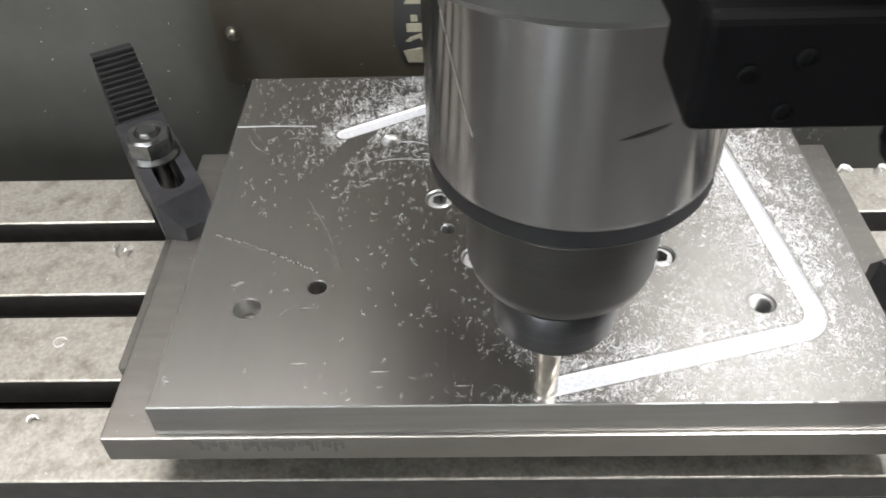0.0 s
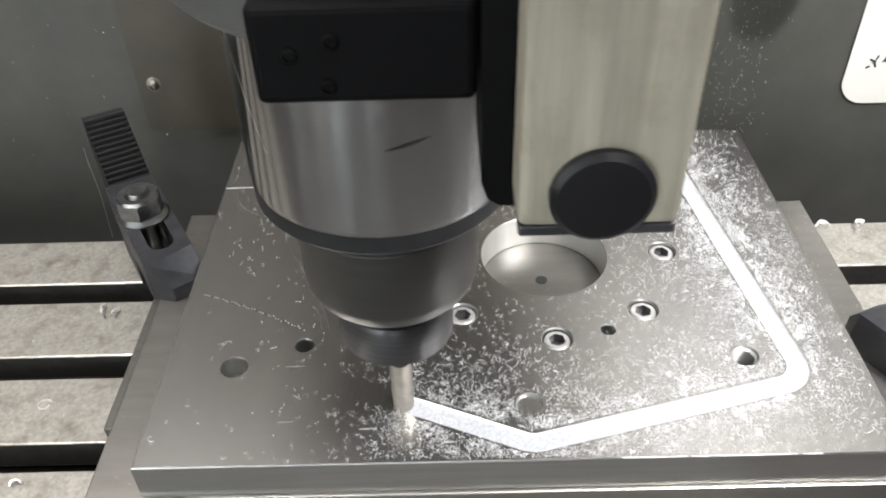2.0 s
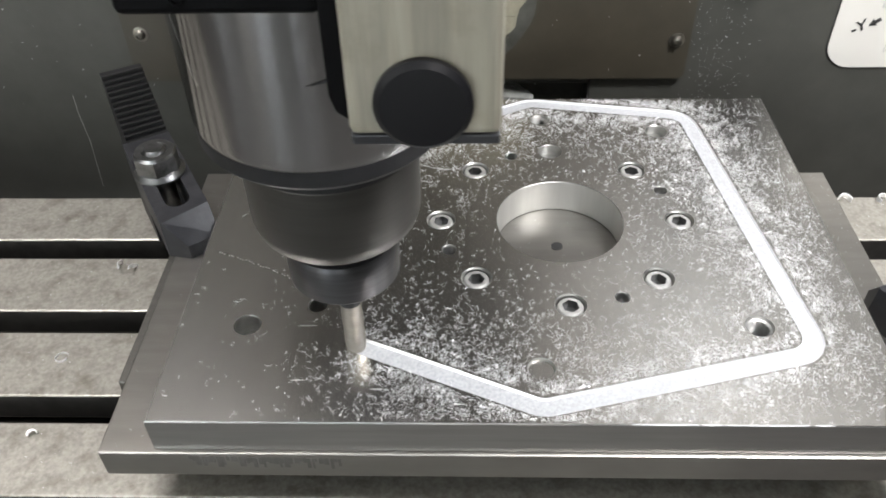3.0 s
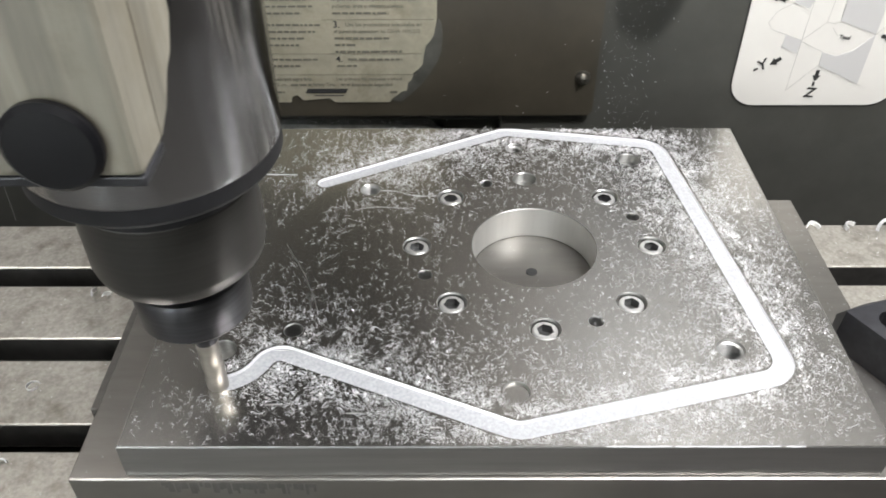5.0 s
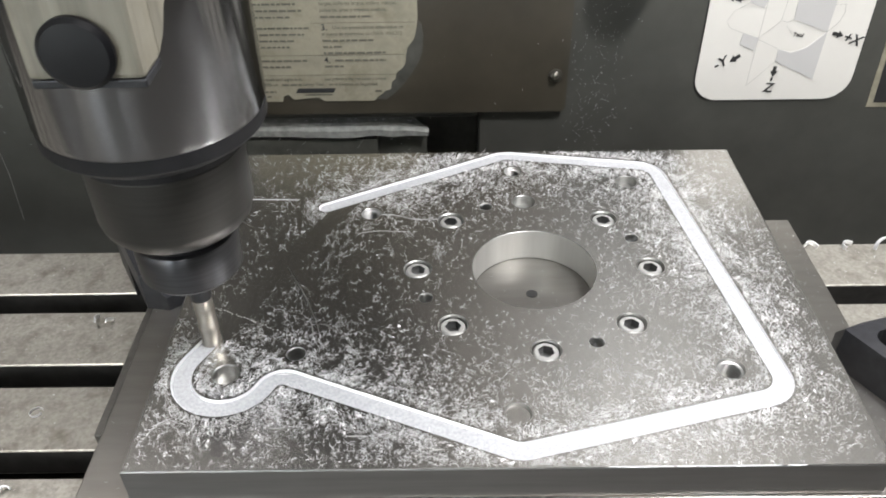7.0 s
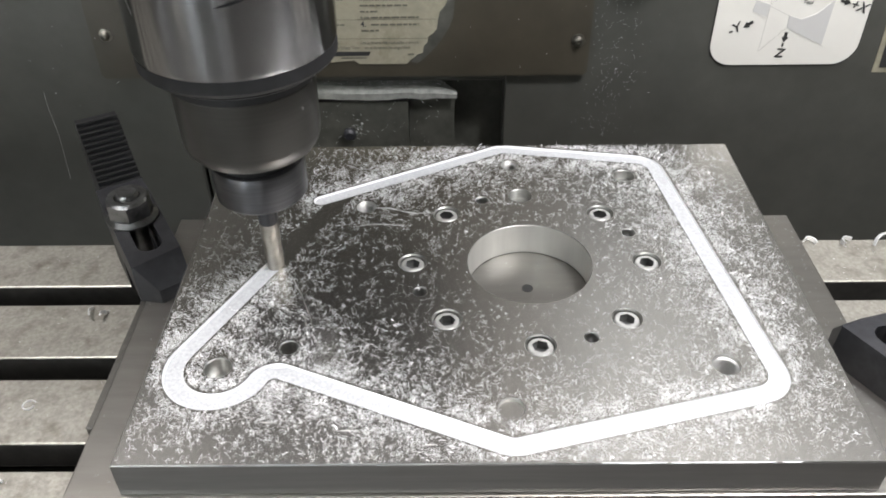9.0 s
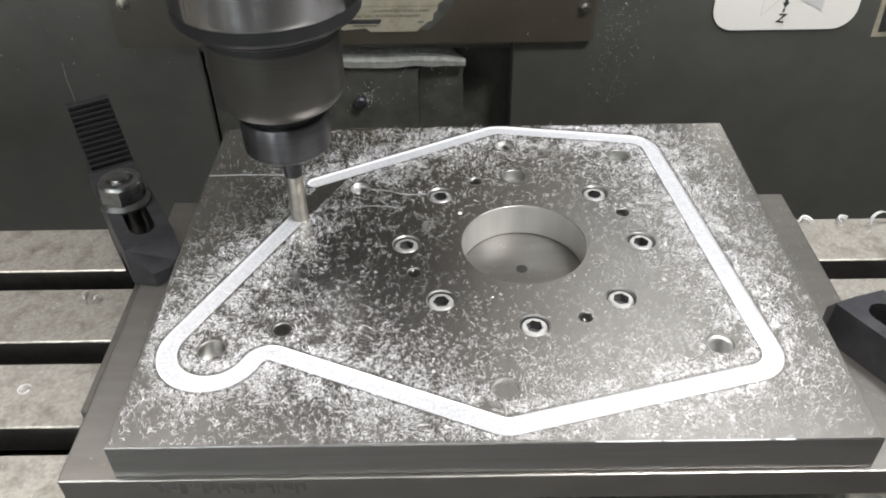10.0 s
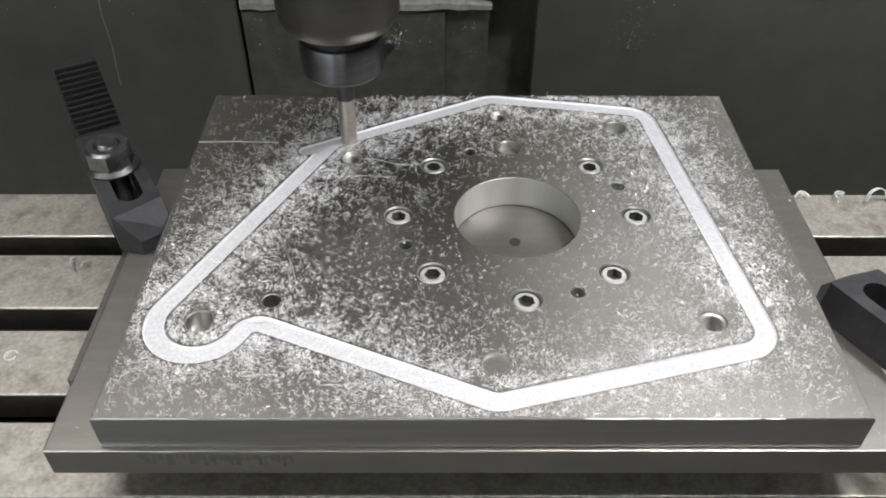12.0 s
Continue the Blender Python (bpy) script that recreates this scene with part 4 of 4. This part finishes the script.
def step_block():
    """Serrated step block, stairs rising away from the strap."""
    root = tagged(new("step_block"), "black steel step block with serrated stairs behind the strap", "step block")
    bm = bmesh.new()
    n, run, rise, z0 = 13, 0.034 / 13, 0.0290 / 13, 0.001
    prof, bright = [(0.0, Z_TABLE), (0.0, z0)], []
    for k in range(n):
        bright.append(len(prof))
        prof += [(run * k + 0.00005, z0 + rise * (k + 1) - 0.0003), (run * k + 0.0004, z0 + rise * (k + 1)), (run * (k + 1), z0 + rise * (k + 1) - 0.0004)]
    prof += [(run * n + 0.004, z0 + rise * n - 0.0004), (run * n + 0.004, Z_TABLE)]
    m = Matrix(((0, 0, 1, 0), (1, 0, 0, 0), (0, 1, 0, 0), (0, 0, 0, 1)))
    a = [bm.verts.new(m @ Vector((u, v, -0.0118))) for u, v in prof]
    b = [bm.verts.new(m @ Vector((u, v, 0.0118))) for u, v in prof]
    bm.faces.new(a), bm.faces.new(b[::-1])
    for i in range(len(prof)):
        f = bm.faces.new((a[i], b[i], b[(i + 1) % len(prof)], a[(i + 1) % len(prof)]))
        f.material_index = 1 if i in bright else 0
    bmesh.ops.recalc_face_normals(bm, faces=bm.faces)
    part("stairs", bm, [M_STEP, M_TOOTH], root)
    return root


# ---------------------------------------------------------------- chips
def chip_mesh(spots, seed, broad=1.0):
    """Many small curled chips in one mesh; spots are (x, y, z, size)."""
    rng = random.Random(seed)
    vs, fs = [], []
    for x, y, z, size in spots:
        n = rng.choice((5, 6, 7))
        sweep = rng.uniform(1.0, 5.2)
        r = size / max(sweep, 1.6)
        w = rng.uniform(0.00006, 0.00014) * broad
        lift = rng.uniform(0.15, 0.9)
        m = Euler((rng.uniform(-0.9, 0.9), rng.uniform(-0.9, 0.9), rng.uniform(0, 6.28))).to_matrix()
        base = len(vs)
        pts = []
        for i in range(n + 1):
            a = sweep * i / n
            for s in (-1, 1):
                pts.append(m @ Vector((r * math.cos(a) + s * w * 0.35, r * math.sin(a), s * w * 0.5 + lift * r * a * 0.25)))
        low = min(p.z for p in pts)
        mid = Vector((sum(p.x for p in pts) / len(pts), sum(p.y for p in pts) / len(pts), 0))
        vs += [(x + p.x - mid.x, y + p.y - mid.y, z + (p.z - low) * 0.7 + 0.00005) for p in pts]
        for i in range(n):
            fs.append((base + 2 * i, base + 2 * i + 1, base + 2 * i + 3, base + 2 * i + 2))
    me = bpy.data.meshes.new("chips")
    me.from_pydata(vs, [], fs)
    me.materials.append(M_CHIP)
    return me


SEG_A, SEG_D = TRACK[:-1], np.diff(TRACK, axis=0)
SEG_L = (SEG_D ** 2).sum(1) + 1e-12


def near_slot(p):
    q = np.array(p) - SEG_A
    u = np.clip((q * SEG_D).sum(1) / SEG_L, 0, 1)[:, None]
    return float(np.sqrt((((q - u * SEG_D) ** 2).sum(1)).min()))


def free_spot(x, y):
    if not (0.002 < x < PLATE_X - 0.002 and 0.0015 < y < PLATE_Y - 0.0015):
        return False
    if near_slot((x, y)) < SLOT_W / 2 + 0.0012:
        return False
    if math.hypot(x - CENTRE[0], y - CENTRE[1]) < 0.034:
        return False
    return all(math.hypot(x - p[0], y - p[1]) > r + 0.001 for p, r in [(h[0], h[1]) for h in HOLES] + [(p, 0.0072) for p in SCREWS])


BATCHES = []


def chips():
    rng = random.Random(21)
    per_m = 106000
    first, later = [], {}
    end = S0 + FEED * 12
    n = int(per_m * end)
    for _ in range(n):
        s = rng.uniform(0, end)
        if s > LEN[-1] and rng.random() < 0.6:
            continue
        p = along(s)
        r = rng.expovariate(1 / 0.017) if rng.random() < 0.70 else rng.expovariate(1 / 0.05)
        a = rng.uniform(0, 2 * math.pi)
        x, y = p[0] + r * math.cos(a), p[1] + r * math.sin(a)
        # clumps
        if noise.noise((x * 95, y * 95, 3.0)) < rng.uniform(-0.75, 0.25):
            continue
        if not free_spot(x, y):
            continue
        spot = (x, y, 0.0, rng.uniform(0.0014, 0.0048) * (1.5 if rng.random() < 0.08 else 1))
        if s < S0:
            first.append(spot)
        else:
            later.setdefault(int((s - S0) / FEED / 0.4), []).append(spot)
    for _ in range(70):
        first.append((rng.gauss(0.1275, 0.0022), rng.gauss(0.1415, 0.0045), rng.uniform(0, 0.0015), rng.uniform(0.0008, 0.002)))
    # some fell past the plate
    for _ in range(150):
        x, y = rng.uniform(PLATE_X + 0.001, 0.334), rng.uniform(0.0, 0.19)
        first.append((x, y, Z_BASE, rng.uniform(0.001, 0.0025)))
    for _ in range(26):
        x, y = rng.uniform(-0.022, -0.002), rng.uniform(0.0, 0.19)
        first.append((x, y, Z_BASE, rng.uniform(0.0008, 0.002)))
    for _ in range(70):
        x, y = rng.uniform(0.1, 0.20), rng.uniform(0.103, 0.15)
        if math.hypot(x - CENTRE[0], y - CENTRE[1]) < 0.029:
            first.append((x, y, Z_BASE, rng.uniform(0.0008, 0.002)))
    ob = new("aluminium_chips", chip_mesh(first, 1))
    on_table(tagged(ob, "curled bright aluminium chips strewn over the plate", "chips", kind="stuff"))
    for k, spots in sorted(later.items()):
        ob = new("aluminium_chips", chip_mesh(spots, 50 + k))
        tagged(ob, "curled bright aluminium chips thrown off the cutter", "chips", kind="stuff")
        BATCHES.append((ob, 0.4 * k))
    # flakes stuck to the column and lying on its ledge
    flakes = []
    for _ in range(420):
        x, z = rng.gauss(0.226, 0.012), rng.uniform(-0.10, 0.09)
        flakes.append((x, Y_WALL - 0.0006, z, rng.uniform(0.0005, 0.0013)))
    for _ in range(46):
        flakes.append((rng.uniform(-0.34, -0.14), Y_WALL - 0.0008, rng.uniform(-0.075, 0.06), rng.uniform(0.0009, 0.0021)))
    for _ in range(60):
        flakes.append((rng.uniform(-0.30, 0.20), Y_WALL - 0.0056, rng.uniform(-0.045, 0.10), rng.uniform(0.0005, 0.0015)))
    for _ in range(330):
        x = rng.choice((rng.uniform(-0.12, 0.09), rng.gauss(0.05, 0.02)))
        yy = rng.uniform(0.303, 0.324)
        flakes.append((x, yy, -0.0518 + (yy - 0.3025) * 0.183, rng.uniform(0.0012, 0.0036)))
    for _ in range(46):
        flakes.append((rng.gauss(0.009, 0.006), 0.2992, rng.gauss(-0.092, 0.006), rng.uniform(0.0018, 0.0050)))
    for _ in range(120):
        flakes.append((rng.uniform(-0.12, 0.095), 0.2995, rng.uniform(-0.11, -0.062), rng.uniform(0.0006, 0.0022)))
    ob = new("stuck_flakes", chip_mesh(flakes, 12, 2.6))
    tagged(ob, "tiny bright flakes stuck to the column and ledge", "chips", kind="stuff")
    # on the table: small crumbs
    crumbs = []
    for y0, y1 in ((0.0115, 0.052), (0.070, 0.114), (0.132, 0.1765), (0.195, 0.2375)):
        for _ in range(26):
            crumbs.append((rng.uniform(-0.16, -0.045), rng.uniform(y0, y1), Z_TABLE, rng.uniform(0.0006, 0.0018)))
        for _ in range(60):
            crumbs.append((rng.uniform(0.335, 0.5), rng.uniform(y0, y1), Z_TABLE, rng.uniform(0.0008, 0.003)))
    ob = new("table_chips", chip_mesh(crumbs, 7, 1.8))
    on_table(tagged(ob, "scattered aluminium crumbs on the table", "chips", kind="stuff"))


def curl(name, label, x, y, z, r, turns, w, tilt):
    bm = bmesh.new()
    n = int(14 * turns) + 3
    rows = []
    for i in range(n + 1):
        a = 2 * math.pi * turns * i / n
        rr = r * (1 - 0.15 * i / n)
        c = Vector((rr * math.cos(a), rr * math.sin(a), w * 0.5 * i / n))
        rows.append([bm.verts.new(c + Vector((math.cos(a), math.sin(a), 0)) * dx + Vector((0, 0, dz))) for dx, dz in ((0, 0), (w * 0.25, 0), (w * 0.25, w), (0, w))])
    for a, b in zip(rows, rows[1:]):
        for i in range(4):
            bm.faces.new((a[i], a[(i + 1) % 4], b[(i + 1) % 4], b[i]))
    bm.faces.new(rows[0][::-1]), bm.faces.new(rows[-1])
    bmesh.ops.transform(bm, matrix=pose(0, 0, 0, *tilt), verts=bm.verts)
    low = min(v.co.z for v in bm.verts)
    bmesh.ops.transform(bm, matrix=Matrix.Translation((x, y, z - low)), verts=bm.verts)
    bmesh.ops.recalc_face_normals(bm, faces=bm.faces)
    return on_table(tagged(part(name, bm, M_CHIP), label, "chip"))


# ---------------------------------------------------------------- build
room()
# tall narrow panels, spaced so their glow streaks the quill
for name, x0, x1, glow, tint in (("glow_panel_1", -2.80, -2.55, 7.0, (1.0, 0.96, 0.86)), ("glow_panel_2", -2.35, -2.22, 6.5, (1.0, 0.97, 0.90)),
                                 ("glow_panel_3", -1.78, -1.45, 9.0, (0.86, 0.95, 1.0)), ("glow_panel_4", -1.33, -1.20, 8.0, (0.90, 0.96, 1.0)),
                                 ("glow_panel_5", -0.16, -0.02, 7.0, (0.88, 0.95, 1.0)), ("glow_panel_6", 0.30, 0.36, 7.0, (0.95, 0.96, 0.95))):
    glow_panel(name, (x0, -3.2, -0.7), (x1, -3.18, 1.9), glow, tint)
glow_panel("glow_panel_7", (-3.0, -2.1, -0.6), (-2.98, -1.7, 1.9), 4.0, (0.9, 0.95, 1.0))
column()
cover_panel()
safety_placard()
axis_label()
second_label()
column_knob()
spindle_head()
depth_stop()
HOLDER = tool_holder()
machine_table()
machine_saddle()
riser_plate()
base_plate()
WORK = work_plate()
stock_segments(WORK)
first_screw = cap_screw()
SCREW_THINGS = [(first_screw, SCREWS[0], 10)]
for p, turn in zip(SCREWS[1:], (34, 51, 22, 5, 40, 15)):
    SCREW_THINGS.append((copy_thing(first_screw, Matrix()), p, turn))

LEFT_CLAMP = clamp_strap("black steel strap clamp on the base plate with flange nut", False, True)
LEFT_STEP = step_block()
RIGHT_CLAMP = clamp_strap("black steel strap clamp over the edge of the base plate", True, False)
LEFT_POSE = pose(-0.0150, 0.1265, Z_BASE, 0, 0, 30.6)
STEP_POSE = LEFT_POSE @ pose(0.0012, 0.0828, -Z_BASE)
RIGHT_POSE = pose(0.3285, 0.0815, Z_BASE, 0, 0, 210.0)
chips()
def hair(label, pts, w=0.00022):
    """A long thin thread of metal lying on the plate."""
    bm = bmesh.new()
    rows = []
    for i, (x, y, z) in enumerate(pts):
        q = pts[min(i + 1, len(pts) - 1)] if i < len(pts) - 1 else pts[i - 1]
        d = Vector((q[0] - x, q[1] - y)).normalized() * (1 if i < len(pts) - 1 else -1)
        nx, ny = -d.y * w, d.x * w
        rows.append([bm.verts.new(c) for c in ((x + nx, y + ny, z), (x - nx, y - ny, z), (x - nx, y - ny, z + 2 * w), (x + nx, y + ny, z + 2 * w))])
    for a, b in zip(rows, rows[1:]):
        for i in range(4):
            bm.faces.new((a[i], a[(i + 1) % 4], b[(i + 1) % 4], b[i]))
    bm.faces.new(rows[0][::-1]), bm.faces.new(rows[-1])
    bmesh.ops.recalc_face_normals(bm, faces=bm.faces)
    return on_table(tagged(part("chip_thread", bm, M_CHIP), label, "chip"))


hair("long thin thread of aluminium lying on the plate", [(0.0945 + 0.0024 * i, 0.1755 - 0.00045 * i + 0.0012 * math.sin(i * 0.55), 0.0001) for i in range(15)], 0.00005)
hair("long thin thread of aluminium lying on the plate", [(0.083 + 0.0026 * i, 0.158 + 0.0012 * math.sin(i * 0.4) + 0.0002 * i, 0.0001) for i in range(12)], 0.00004)
curl("chip_ring", "small bright ring-shaped chip on the table", -0.093, 0.095, Z_TABLE, 0.0035, 0.85, 0.0012, (0, 0, 40))
curl("chip_ribbon", "bright folded ribbon chip on the table", -0.0735, 0.166, Z_TABLE, 0.0120, 0.17, 0.0026, (25, 0, 150))
curl("chip_ribbon", "bright sliver of aluminium on the table", -0.0690, 0.160, Z_TABLE, 0.0100, 0.15, 0.0022, (35, 0, 120))
curl("chip_scrap", "small bright scrap of aluminium on the table", -0.089, 0.0448, Z_TABLE, 0.0022, 0.5, 0.0024, (30, 0, 20))
curl("chip_ribbon", "bright folded ribbon chip on the table", 0.377, 0.231, Z_TABLE, 0.005, 0.4, 0.0035, (20, 0, 20))
curl("chip_ribbon", "bright folded ribbon chip on the table", 0.404, 0.231, Z_TABLE, 0.006, 0.4, 0.0030, (10, 0, 60))
curl("chip_curl", "long curled chip standing on the table edge", 0.425, 0.230, Z_TABLE, 0.009, 0.5, 0.0025, (70, 10, 10))


def motions():
    for ob in TABLE_THINGS:
        walk(ob, [(t, table_at(t)) for t in TIMES])
    for ob, p, turn in SCREW_THINGS:
        walk(ob, [(t, table_at(t) @ pose(p[0], p[1], 0, 0, 0, turn)) for t in TIMES])
    for ob, m in ((LEFT_CLAMP, LEFT_POSE), (LEFT_STEP, STEP_POSE), (RIGHT_CLAMP, RIGHT_POSE)):
        walk(ob, [(t, table_at(t) @ m) for t in TIMES])
    # chips come up from the cut while the cutter passes
    for ob, t0 in BATCHES:
        walk(ob, [(t, table_at(t) @ pose(0, 0, -0.006 * (1 - min(max((t - t0) / 0.4, 0), 1)))) for t in TIMES])
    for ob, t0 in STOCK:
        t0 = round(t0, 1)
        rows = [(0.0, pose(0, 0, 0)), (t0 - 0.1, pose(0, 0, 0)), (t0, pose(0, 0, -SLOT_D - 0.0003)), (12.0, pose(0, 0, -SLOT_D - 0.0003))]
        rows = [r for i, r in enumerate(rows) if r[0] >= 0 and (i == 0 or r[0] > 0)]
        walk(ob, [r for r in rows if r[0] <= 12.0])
    # spindle speed
    walk(HOLDER, [(k / 30, pose(0, 0, 0, 0, 0, (-83 * k) % 360)) for k in range(361)])


motions()
